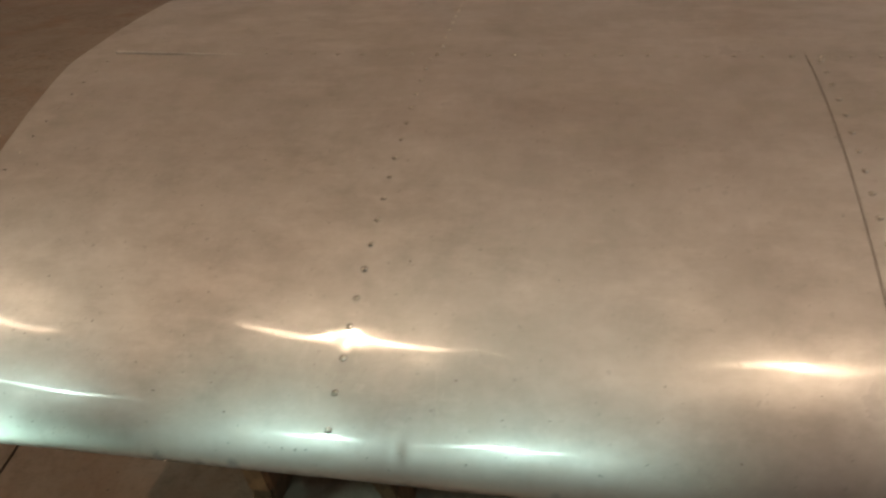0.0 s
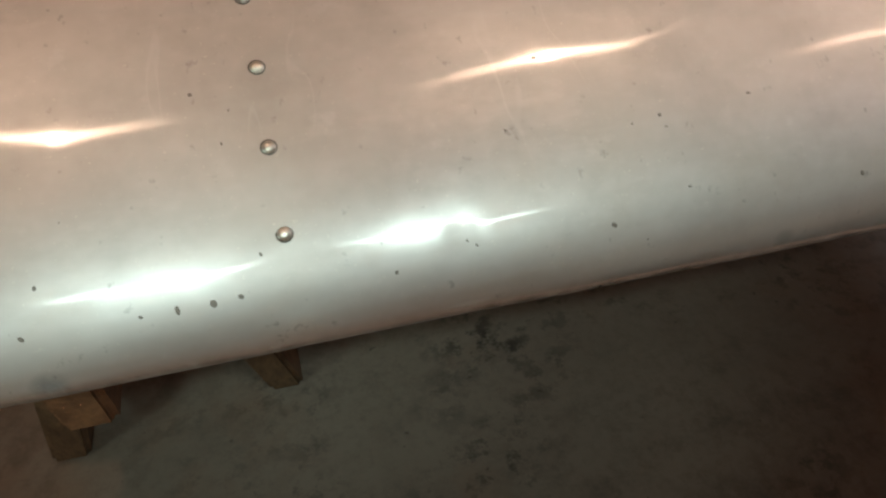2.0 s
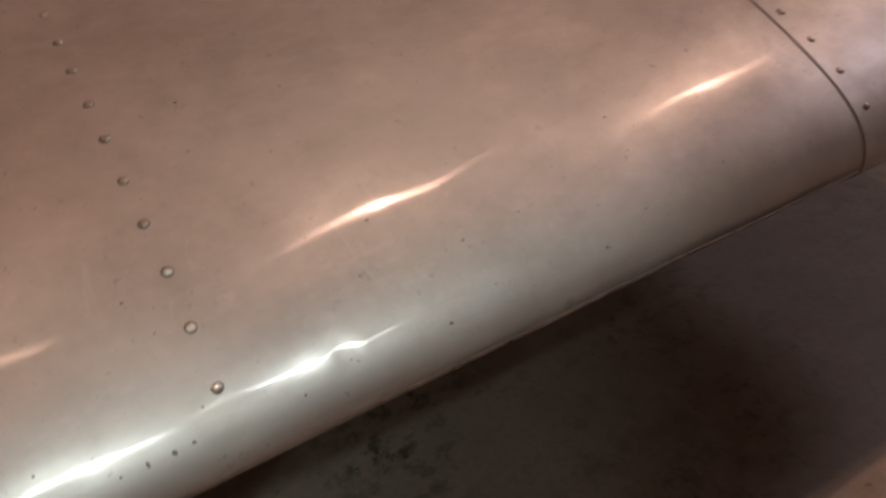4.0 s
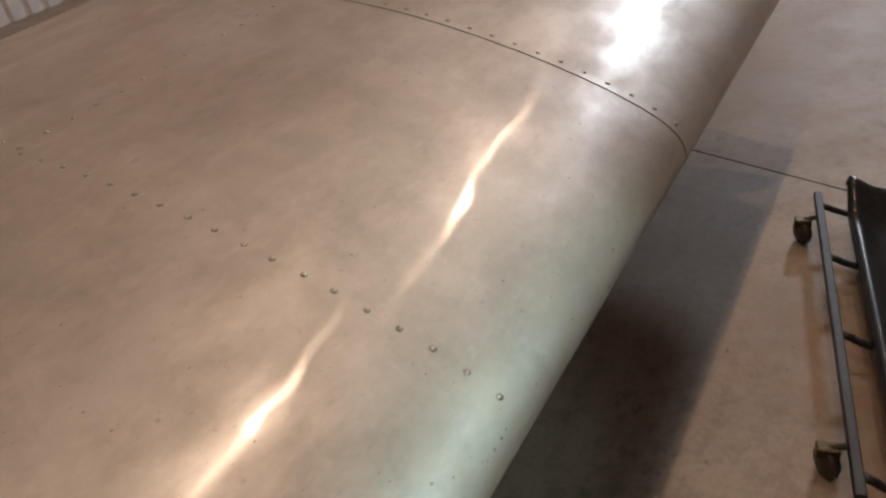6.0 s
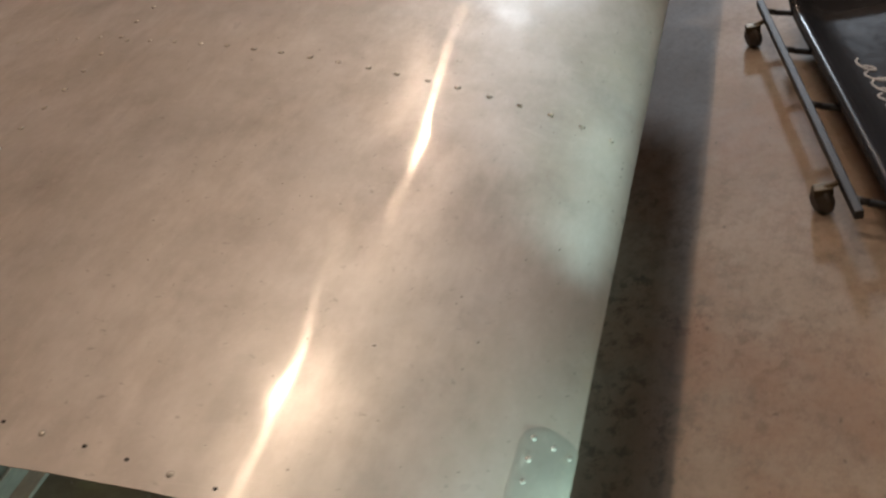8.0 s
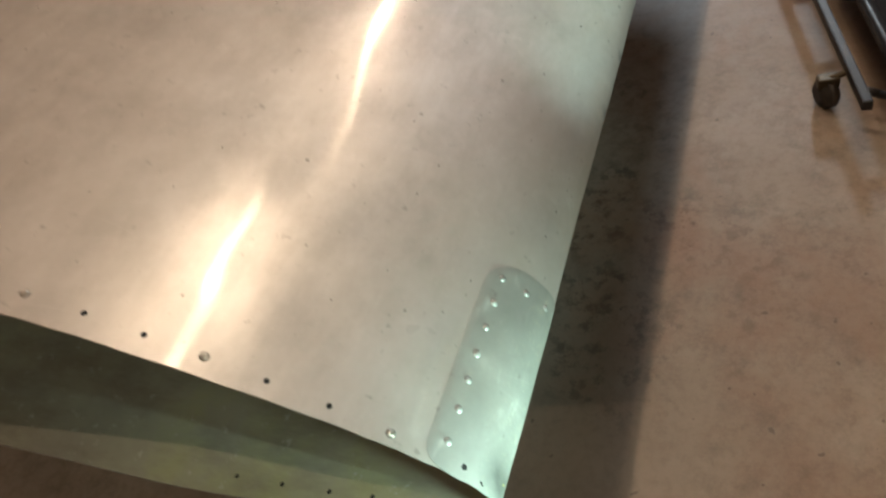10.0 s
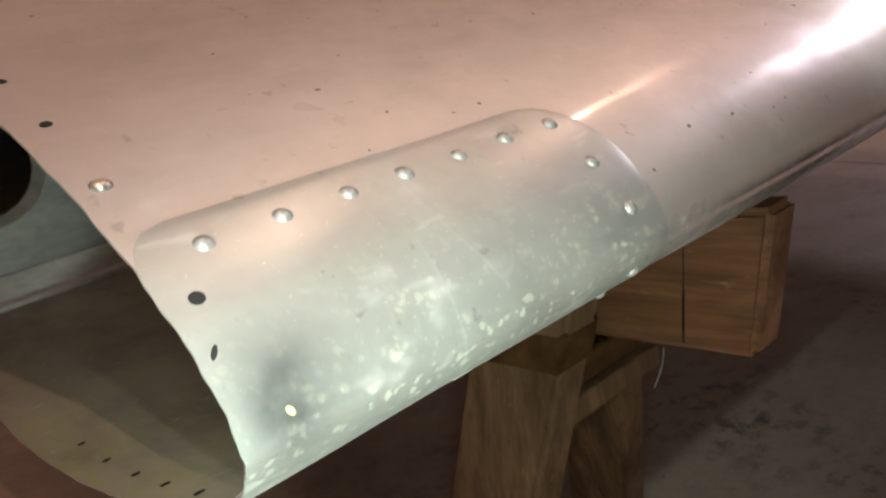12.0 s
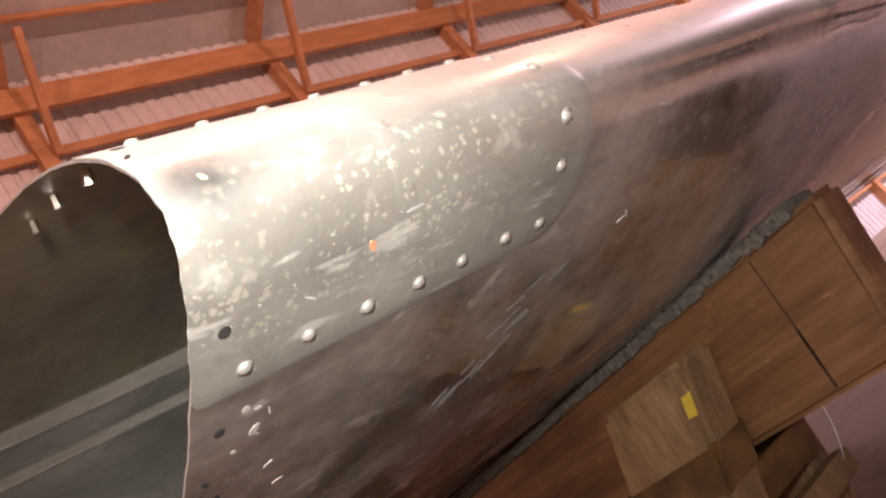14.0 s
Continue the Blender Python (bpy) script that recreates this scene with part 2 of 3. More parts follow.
VINYL = simple("black_vinyl", (0.010, 0.011, 0.014), (0.022, 0.024, 0.030), 6, 0.24, 0, 0.08)
RUBBER = simple("brown_caster_tread", (0.015, 0.012, 0.009), (0.05, 0.035, 0.022), 25, 0.55)
BRASS = simple("dull_brass_caster", (0.04, 0.032, 0.02), (0.11, 0.085, 0.05), 30, 0.4, 0.8)
SHEET = simple("white_wall_sheet", (0.66, 0.66, 0.67), (0.78, 0.78, 0.79), 1.5, 0.38, 0.0)
ROOF = simple("roof_sheet", (0.55, 0.55, 0.55), (0.66, 0.66, 0.65), 1.2, 0.5, 0.0)
CHALK = simple("white_marker", (0.5, 0.5, 0.5), (0.66, 0.66, 0.66), 40, 0.7)
PRIMER_DAB = simple("yellow_primer_dab", (0.40, 0.36, 0.12), (0.60, 0.56, 0.28), 300, 0.6)
SCORE = simple("scored_metal", (0.025, 0.024, 0.023), (0.06, 0.057, 0.055), 300, 0.9)
INK = simple("black_ink", (0.02, 0.015, 0.01), (0.03, 0.02, 0.015), 40, 0.7)
ENAMEL = simple("white_enamel", (0.7, 0.7, 0.68), (0.8, 0.8, 0.78), 8, 0.35)


def timber(name, dark, light, along, stain, rough=0.62):
    """Sawn board: long grain, growth bands, blotches, nicks and dark stains."""
    m, t, out = material(name)
    lengthwise = tuple(0.06 if k == along else 1.0 for k in range(3))
    grain = noise_node(t, 190, 5, 0.7, lengthwise)
    bands = noise_node(t, 38, 4, 0.6, tuple(v * (1.0 if v == 1.0 else 0.8) for v in lengthwise))
    blotch = noise_node(t, 9, 5, 0.65, tuple(0.5 if k == along else 1.0 for k in range(3)))
    nicks = noise_node(t, 120, 3, 0.6, tuple(0.3 if k == along else 1.0 for k in range(3)))
    c = ramp(t, bands, [(0.32, dark), (0.5, tuple(0.5 * (a + b) for a, b in zip(dark, light))), (0.68, light)])
    c = mix(t, grey(t, grain, 0.0, 0.55, 0.46, 0.68), c, tuple(v * 0.45 for v in dark))
    c = mix(t, grey(t, blotch, 0.0, stain, 0.48, 0.66), c, tuple(v * 0.3 for v in dark))
    c = mix(t, grey(t, nicks, 0.0, 0.35, 0.64, 0.72), c, tuple(min(1.0, v * 1.5) for v in light))
    finish(t, out, principled(t, c, grey(t, blotch, rough - 0.15, rough + 0.12), 0.0, bump(t, grain, 0.35, 0.0012)))
    return m


WOOD = timber("old_timber", (0.12, 0.047, 0.020), (0.27, 0.125, 0.055), 1, 0.6, 0.55)
LEG_WOOD = timber("leg_timber", (0.14, 0.074, 0.036), (0.31, 0.18, 0.090), 2, 0.55)
FRAME_WOOD = simple("framing_timber", (0.48, 0.22, 0.095), (0.66, 0.33, 0.16), 3, 0.65, 0, 0.2, (1, 4, 4))


def primer():
    """Old zinc primer inside the skins, stained and rubbed."""
    m, t, out = material("zinc_primer")
    patch = noise_node(t, 6, 5, 0.65)
    streak = noise_node(t, 24, 5, 0.7, (1.0, 0.35, 0.35))
    spots = noise_node(t, 85, 4, 0.7)
    c = ramp(t, patch, [(0.32, (0.25, 0.24, 0.20)), (0.52, (0.34, 0.335, 0.25)), (0.70, (0.39, 0.40, 0.21))])
    c = mix(t, grey(t, streak, 0.0, 0.6, 0.45, 0.72), c, (0.14, 0.13, 0.11))
    c = mix(t, grey(t, spots, 0.0, 0.7, 0.62, 0.70), c, (0.50, 0.48, 0.42))
    finish(t, out, principled(t, c, grey(t, streak, 0.35, 0.6), 0.25, bump(t, spots, 0.15, 0.001)))
    return m


PRIMER = primer()


def concrete():
    m, t, out = material("stained_concrete")
    big = noise_node(t, 0.9, 5, 0.6)
    mid = noise_node(t, 6, 6, 0.65)
    fine = noise_node(t, 90, 4, 0.6)
    spots = noise_node(t, 22, 7, 0.74)
    area = noise_node(t, 1.7, 2, 0.5)
    c = ramp(t, big, [(0.3, (0.25, 0.20, 0.155)), (0.7, (0.36, 0.30, 0.235))])
    c = mix(t, grey(t, mid, 0.0, 0.4, 0.42, 0.75), c, (0.19, 0.145, 0.105))
    c = mix(t, grey(t, fine, 0.0, 0.4, 0.45, 0.8), c, (0.15, 0.125, 0.10))
    mask = t.nodes.new("ShaderNodeMath")
    mask.operation = "MULTIPLY"
    t.links.new(grey(t, spots, 0, 0.42, 0.48, 0.68), mask.inputs[0])
    t.links.new(grey(t, area, 0.05, 1.0, 0.38, 0.60), mask.inputs[1])
    c = mix(t, mask.outputs[0], c, (0.045, 0.036, 0.03))
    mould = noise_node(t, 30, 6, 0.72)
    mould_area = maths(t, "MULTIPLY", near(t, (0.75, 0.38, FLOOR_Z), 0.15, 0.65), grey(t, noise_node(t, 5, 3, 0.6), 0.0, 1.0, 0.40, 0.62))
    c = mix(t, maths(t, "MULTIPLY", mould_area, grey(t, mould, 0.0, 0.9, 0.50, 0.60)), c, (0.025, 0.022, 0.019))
    rust = noise_node(t, 2.6, 5, 0.65)
    c = mix(t, grey(t, rust, 0.0, 0.55, 0.52, 0.72), c, (0.24, 0.12, 0.06))
    chips = noise_node(t, 55, 2, 0.5)
    c = mix(t, grey(t, chips, 0.0, 0.5, 0.73, 0.76), c, (0.05, 0.035, 0.028))
    finish(t, out, principled(t, c, grey(t, mid, 0.45, 0.7), 0.0, bump(t, fine, 0.12, 0.002)))
    return m


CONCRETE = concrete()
JOINT = simple("joint_dirt", (0.03, 0.022, 0.016), (0.06, 0.045, 0.03), 40, 0.9)

# Mesh helpers -------------------------------------------------------


def empty(name, where=(0, 0, 0), **tags):
    ob = new(name)
    ob.location = where
    return tagged(ob, **tags)


def put(name, mesh, mats, parent=None, label="", m=None):
    for one in mats if isinstance(mats, (list, tuple)) else [mats]:
        if one.name not in mesh.materials:
            mesh.materials.append(one)
    ob = new(name, mesh)
    if parent:
        ob.parent = parent
    if m is not None:
        ob.matrix_local = m
    if label:
        ob["label"] = label
    return ob


def part(name, bm, mats, parent=None, label="", smooth=False):
    mesh = bpy.data.meshes.new(name)
    bm.normal_update()
    bm.to_mesh(mesh)
    bm.free()
    if smooth:
        mesh.polygons.foreach_set("use_smooth", [True] * len(mesh.polygons))
    return put(name, mesh, mats, parent, label)


def box_into(bm, lo, hi, bevel=0.0, m=None):
    made = bmesh.ops.create_cube(bm, size=1)["verts"]
    for v in made:
        v.co = Vector([lo[i] + (v.co[i] + 0.5) * (hi[i] - lo[i]) for i in range(3)])
    if bevel:
        edges = list({e for v in made for e in v.link_edges})
        made = bmesh.ops.bevel(bm, geom=edges, offset=bevel, segments=2, affect="EDGES", profile=0.6)["verts"]
    if m is not None:
        bmesh.ops.transform(bm, matrix=m, verts=list({v for v in made}))


def box(name, lo, hi, mats, parent=None, label="", bevel=0.003, m=None):
    bm = bmesh.new()
    box_into(bm, lo, hi, bevel, m)
    return part(name, bm, mats, parent, label)


def rod_into(bm, a, b, radius, n=10):
    a, b = Vector(a), Vector(b)
    turn = (b - a).to_track_quat("Z", "Y").to_matrix().to_4x4()
    bmesh.ops.create_cone(bm, cap_ends=True, segments=n, radius1=radius, radius2=radius, depth=(b - a).length, matrix=Matrix.Translation((a + b) / 2) @ turn)


def rod(name, a, b, radius, mats, parent=None, label="", n=10):
    bm = bmesh.new()
    rod_into(bm, a, b, radius, n)
    return part(name, bm, mats, parent, label, True)


def tube_into(bm, points, radius, n=6):
    """One bent tube through all the points."""
    points = [Vector(p) for p in points]
    rings = []
    for k, p in enumerate(points):
        along = (points[min(k + 1, len(points) - 1)] - points[max(k - 1, 0)]).to_track_quat("Z", "Y")
        rings.append([bm.verts.new(p + along @ Vector((radius * math.cos(2 * math.pi * i / n), radius * math.sin(2 * math.pi * i / n), 0))) for i in range(n)])
    for a, b in zip(rings, rings[1:]):
        for i in range(n):
            bm.faces.new((a[i], a[(i + 1) % n], b[(i + 1) % n], b[i]))
    bm.faces.new(rings[0][::-1])
    bm.faces.new(rings[-1])


def lathe(bm, profile, n=20):
    rings = [[bm.verts.new((r * math.cos(2 * math.pi * k / n), r * math.sin(2 * math.pi * k / n), z)) for k in range(n)] for r, z in profile]
    for a, b in zip(rings, rings[1:]):
        for k in range(n):
            bm.faces.new((a[k], a[(k + 1) % n], b[(k + 1) % n], b[k]))
    bm.faces.new(rings[0][::-1])
    bm.faces.new(rings[-1])


# The hangar ---------------------------------------------------------
WALL_Y, EAST, WEST, SOUTH = 5.6, 26.0, -16.0, -16.0
EAVE = 5.85
RIDGE_Y, RIDGE_Z = -5.2, 8.9

floor = tagged(box("floor", (WEST - 3, SOUTH - 3, FLOOR_Z - 0.2), (EAST + 3, WALL_Y + 3, FLOOR_Z - 0.012), JOINT, bevel=0), "stained grey-brown concrete hangar floor with saw-cut joints", "floor", kind="structure")


def slab(corners):
    bm = bmesh.new()
    top = [bm.verts.new((x, y, FLOOR_Z)) for x, y in corners]
    low = [bm.verts.new((x, y, FLOOR_Z - 0.011)) for x, y in corners]
    bm.faces.new(top)
    for k in range(len(top)):
        j = (k + 1) % len(top)
        bm.faces.new((top[j], top[k], low[k], low[j]))
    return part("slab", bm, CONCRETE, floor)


G = 0.003


def joint_x(k, y):
    """The two cross joints lean a little."""
    base, lean = ((-0.228, -0.172), (1.862, 0.38))[k]
    return base + lean * max(y, -3.0)


for y0, y1 in ((SOUTH - 3, -3.0), (-3.0, WALL_Y + 3)):
    a, b = y0 + G, y1 - G
    slab([(WEST - 3, a), (joint_x(0, a) - G, a), (joint_x(0, b) - G, b), (WEST - 3, b)])
    slab([(joint_x(0, a) + G, a), (joint_x(1, a) - G, a), (joint_x(1, b) - G, b), (joint_x(0, b) + G, b)])
    slab([(joint_x(1, a) + G, a), (EAST + 3, a), (EAST + 3, b), (joint_x(1, b) + G, b)])


def ribbed_sheet(name, length, height, m, label):
    """Box-rib steel sheet, rib by rib."""
    bm = bmesh.new()
    pitch, xs = 0.152, []
    for k in range(int(length / pitch) + 1):
        xs += [(k * pitch, 0.0), (k * pitch + 0.085, 0.0), (k * pitch + 0.1, 0.02), (k * pitch + 0.137, 0.02)]
    rows = []
    for z in (0.0, height):
        rows.append([bm.verts.new((x, y, z)) for x, y in xs])
    back = [[bm.verts.new((xs[0][0], 0.05, z)), bm.verts.new((xs[-1][0], 0.05, z))] for z in (0.0, height)]
    for k in range(len(xs) - 1):
        bm.faces.new((rows[0][k], rows[0][k + 1], rows[1][k + 1], rows[1][k]))
    bm.faces.new((back[0][1], back[0][0], back[1][0], back[1][1]))
    bmesh.ops.transform(bm, matrix=m, verts=bm.verts)
    return tagged(part(name, bm, SHEET), label, "wall", kind="structure")


ribbed_sheet("wall_north", EAST - WEST, EAVE + 0.25, pose(WEST, WALL_Y, 0), "white ribbed steel sheet hangar wall")
# unseen walls added to close the hangar, far off to keep bounced light low
ribbed_sheet("wall_south", EAST - WEST, EAVE + 0.25, pose(EAST, SOUTH, 0, 0, 0, 180), "white ribbed steel sheet hangar wall")
ribbed_sheet("wall_east", WALL_Y - SOUTH, RIDGE_Z + 0.3, pose(EAST, WALL_Y, 0, 0, 0, -90), "white ribbed steel sheet gable wall")
ribbed_sheet("wall_west", WALL_Y - SOUTH, RIDGE_Z + 0.3, pose(WEST, SOUTH, 0, 0, 0, 90), "white ribbed steel sheet gable wall")

bm = bmesh.new()
for (ya, za), (yb, zb) in (((WALL_Y + 0.3, EAVE + 0.12), (RIDGE_Y, RIDGE_Z)), ((RIDGE_Y, RIDGE_Z), (SOUTH - 0.3, EAVE + 0.12))):
    for off in (0.0, 0.06):
        q = [bm.verts.new(p) for p in ((WEST - 0.3, ya, za + off), (EAST + 0.3, ya, za + off), (EAST + 0.3, yb, zb + off), (WEST - 0.3, yb, zb + off))]
        bm.faces.new(q)
tagged(part("ceiling", bm, ROOF), "pale grey sheeted hangar roof underside", "ceiling", kind="structure")

POST_X = [-11.2, -8.6, -6.0, -3.4, -0.75, 1.86, 4.47, 7.08, 9.72, 12.35, 15.0, 17.6, 20.2]
post = tagged(box("wall_post", (-0.07, -0.15, 0), (0.07, -0.002, EAVE), FRAME_WOOD, bevel=0.006), "orange-brown timber wall post against white sheeting", "post", "wall posts", "structure")
post.location = (POST_X[0], WALL_Y, 0)
for x in POST_X[1:]:
    copy_thing(post, pose(x, WALL_Y, 0))
girt = tagged(box("wall_girt", (WEST, -0.085, -0.045), (EAST, -0.048, 0.045), FRAME_WOOD, bevel=0.004), "long orange-brown timber girt across the wall posts", "girt", "wall girts", "structure")
girt.location = (0, WALL_Y, 5.1)
for z in (4.37, 3.65, 2.92, 2.2, 1.47, 0.75):
    copy_thing(girt, pose(0, WALL_Y, z))
tagged(box("eave_beam", (WEST, WALL_Y - 0.21, 5.5), (EAST, WALL_Y - 0.152, 5.78), FRAME_WOOD, bevel=0.006), "deep orange-brown timber eave beam on the posts", "beam", kind="structure")
# rafters follow the slope of the roof from every post
slope = math.degrees(math.atan2(RIDGE_Z - EAVE - 0.12, WALL_Y + 0.3 - RIDGE_Y))
run = math.hypot(RIDGE_Z - EAVE - 0.12, WALL_Y + 0.3 - RIDGE_Y)
bm = bmesh.new()
box_into(bm, (-0.03, -run, -0.24), (0.03, 0, -0.006), 0.004)
rafter = tagged(part("rafter", bm, FRAME_WOOD), "sloping orange-brown timber roof rafter", "rafter", "rafters", "structure")
rafter.matrix_basis = pose(POST_X[0], WALL_Y + 0.3, EAVE + 0.12, -slope)
for x in POST_X[1:]:
    copy_thing(rafter, pose(x, WALL_Y + 0.3, EAVE + 0.12, -slope))
bm = bmesh.new()
box_into(bm, (WEST, -0.02, -0.09), (EAST, 0.02, -0.008), 0.003)
purlin = tagged(part("purlin", bm, FRAME_WOOD), "orange-brown timber purlin under the roof sheets", "purlin", "purlins", "structure")
steps = [0.95, 1.85, 2.75, 3.65, 4.55, 5.45, 6.35, 7.25, 8.15, 9.05, 9.95]
for k, s in enumerate(steps):
    m = pose(0, WALL_Y + 0.3 - s * math.cos(math.radians(slope)), EAVE + 0.12 + s * math.sin(math.radians(slope)), -slope)
    if k == 0:
        purlin.matrix_basis = m
    else:
        copy_thing(purlin, m)
bm = bmesh.new()
box_into(bm, (-0.03, -0.045, 0), (0.03, 0.045, 1.05), 0.004)
brace = tagged(part("knee_brace", bm, FRAME_WOOD), "short slanting timber brace between post and rafter", "brace", "knee braces", "structure")
brace.matrix_basis = pose(POST_X[0] + 0.08, WALL_Y - 0.18, 5.0, 42)
for x in POST_X[1:]:
    copy_thing(brace, pose(x + 0.08, WALL_Y - 0.18, 5.0, 42))


def pendant_lamp(x, y):
    ob = empty("pendant_lamp", (x, y, LAMP_Z + 0.14), label="white enamel pendant lamp hanging from the hangar roof", category="lamp", group="pendant lamps")
    bm = bmesh.new()
    lathe(bm, [(0.03, 0.16), (0.05, 0.10), (0.16, 0.04), (0.20, 0.0), (0.195, -0.002), (0.155, 0.03), (0.045, 0.09), (0.02, 0.15)])
    part("shade", bm, ENAMEL, ob, smooth=True)
    top = RIDGE_Z - (y - RIDGE_Y) * math.tan(math.radians(slope)) - LAMP_Z - 0.14
    rod("cord", (0, 0, 0.15), (0, 0, top), 0.006, BLACK_METAL, ob)
    return ob


for x, y in WARM_LAMPS:
    pendant_lamp(x, y)
tube = empty("tube_fitting", (13.0, 0, LAMP_Z + 0.03), label="white ceiling light fitting with cool tubes", category="lamp")
box("housing", (-0.98, -0.53, 0), (0.98, 0.53, 0.08), ENAMEL, tube)
for dx in (-0.7, 0.7):
    rod("cord", (dx, 0, 0.08), (dx, 0, RIDGE_Z - RIDGE_Y * math.tan(math.radians(slope)) - LAMP_Z - 0.03), 0.006, BLACK_METAL, tube)

# The wing -----------------------------------------------------------
NOSE_Z, CHORD, END_X, TIP_X = 0.605, 1.75, -0.0445, 2.02
SEAM_X = 1.053


def hermite(y, knots):
    out = np.zeros_like(y)
    for (a, za, sa), (b, zb, sb) in zip(knots, knots[1:]):
        h = b - a
        s = np.clip((y - a) / h, 0, 1)
        v = (2 * s**3 - 3 * s**2 + 1) * za + (s**3 - 2 * s**2 + s) * h * sa + (3 * s**2 - 2 * s**3) * zb + (s**3 - s**2) * h * sb
        out = np.where((y >= a) & (y <= b), v, out)
    return out


def section(u):
    """Height of the skin over the nose; u < 0 runs back below, u > 0 above, y = CHORD u^2."""
    y = CHORD * u * u
    r = np.sqrt(y)
    top = np.where(y < 0.63, 0.2109 * r + 0.1596 * y + 0.0368 * y**2 - 0.1783 * y**3, hermite(y, [(0.63, 0.2379, 0.126), (0.95, 0.260, 0.02), (CHORD, 0.14, -0.22)]))
    low = np.where(y < 0.12, -0.13 * r, hermite(y, [(0.12, -0.045, -0.188), (0.40, -0.056, 0.0), (0.653, -0.05, 0.05), (CHORD, 0.136, 0.2)]))
    return np.where(u > 0, top, low)


def smooth_section(u):
    return 0.25 * section(u - 0.012) + 0.5 * section(u) + 0.25 * section(u + 0.012)


def u_of(y, below=False):
    return math.sqrt(max(y, 0) / CHORD) * (-1 if below else 1)


def skin_points(x, u, off=0.0, waves=True):
    """Points of the skin, off metres outside the ideal one, with its dents and waves."""
    x, u = np.broadcast_arrays(np.asarray(x, float), np.asarray(u, float))
    taper = 1 + 0.078 * x
    y, z = CHORD * u * u + 0.011 * x * np.exp(-((u / 0.12) ** 2)), NOSE_Z + smooth_section(u) * taper
    d = 1e-4
    dy, dz = CHORD * (u + d) ** 2 - CHORD * (u - d) ** 2, (smooth_section(u + d) - smooth_section(u - d)) * taper
    n = np.hypot(dy, dz)
    ny, nz = -dz / n, dy / n
    if waves:
        off = off + skin_waves(x, u)
    return np.stack([x, y + ny * off, z + nz * off], -1), np.stack([np.zeros_like(ny), ny, nz], -1)


RIB_X = [0.4985, SEAM_X + 0.0155, 1.62, 2.17]
DENTS = [(0.572, 0.010, 0.006, 0.012, -0.0013), (0.580, 0.012, 0.007, 0.012, 0.0005), (0.46, 0.30, 0.05, 0.05, -0.0006), (0.30, 0.10, 0.06, 0.03, -0.0007), (0.78, 0.14, 0.08, 0.03, -0.0007)]


def skin_waves(x, u):
    """Oil-canning between the ribs, a dimple along the rivet rows, dents."""
    y = CHORD * u * u
    w = 0.00035 * np.sin(2 * np.pi * (x / 0.285 + 0.4)) * np.cos(9 * u + 1.2 * np.sin(3.1 * x)) * np.clip(np.abs(u) * 4, 0, 1)
    w = w + 0.00022 * np.sin(23 * x + 14 * u + 2.0 * np.sin(5 * u)) + 0.00012 * np.sin(61 * x - 37 * u + 1.5 * np.sin(17 * x))
    for rx in RIB_X:
        w = w - 0.00035 * np.exp(-(((x - rx) / 0.011) ** 2)) * (0.6 + 0.4 * np.cos(2 * np.pi * np.abs(u) / 0.05))
    for dx, dy, sx, sy, depth in DENTS:
        w = w + depth * np.exp(-(((x - dx) / sx) ** 2) - ((y - dy) / sy) ** 2) * (u > 0)
    return w


wing = empty("airplane_wing", (0, 0, 0), label="old riveted bare aluminium airplane wing, open end, resting on timber stand", category="wing")


def sheet_part(name, xs, us, off, thick, mats, label="", edge=None, waves=True):
    """A bent sheet with two sides and closed edges; edge(u) may move its inner end."""
    X, U = np.meshgrid(xs, us)
    if edge is not None:
        first, last = edge(U)
        X = first + (X - xs[0]) * ((last - first) / (xs[-1] - xs[0]))
    X = X - (0.038 * np.clip(CHORD * U * U, 0, 0.25) + 0.13 * np.clip(CHORD * U * U - 0.25, 0, 0.35) * (U > 0) + 0.0002 * np.sin(140 * U) + 0.0001 * np.sin(331 * U + 1)) * np.clip((0.06 - X) / 0.1, 0, 1)
    if edge is not None:
        e = np.minimum((U - us[0]), (us[-1] - U)) / 0.005
        e = np.minimum(e, (X.max(axis=1, keepdims=True) - X) / 0.002)
        off = 0.00015 + (off - 0.00015) * np.clip(e, 0, 1)
    X = X + 0.4 * CHORD * U * U * np.clip((X - 1.25) / (TIP_X - 1.25), 0, 1)
    outer, _ = skin_points(X, U, off, waves)
    inner, _ = skin_points(X, U, off - thick, waves)
    nu, nx = X.shape
    co = np.concatenate([outer.reshape(-1, 3), inner.reshape(-1, 3)])
    k = np.arange(nu * nx).reshape(nu, nx)
    a = np.stack([k[:-1, :-1], k[:-1, 1:], k[1:, 1:], k[1:, :-1]], -1).reshape(-1, 4)
    N = nu * nx
    b = a[:, ::-1] + N
    rim = np.concatenate([k[0, :], k[1:, -1], k[-1, -2::-1], k[-2:0:-1, 0]])
    m = len(rim)
    co = np.concatenate([co, co[rim], co[rim + N]])
    here = 2 * N + np.arange(m)
    nxt = np.roll(here, -1)
    c = np.stack([nxt, here, here + m, nxt + m], -1)
    mesh = bpy.data.meshes.new(name)
    faces = np.concatenate([a, b, c])
    mesh.from_pydata(co.tolist(), [], faces.tolist())
    mesh.polygons.foreach_set("use_smooth", [True] * (len(a) + len(b)) + [False] * len(c))
    mesh.polygons.foreach_set("material_index", [0] * len(a) + [1] * len(b) + [0] * len(c))
    return put(name, mesh, mats, wing, label)


def spread(a, b, step):
    return np.linspace(a, b, max(2, int(abs(b - a) / step) + 1))


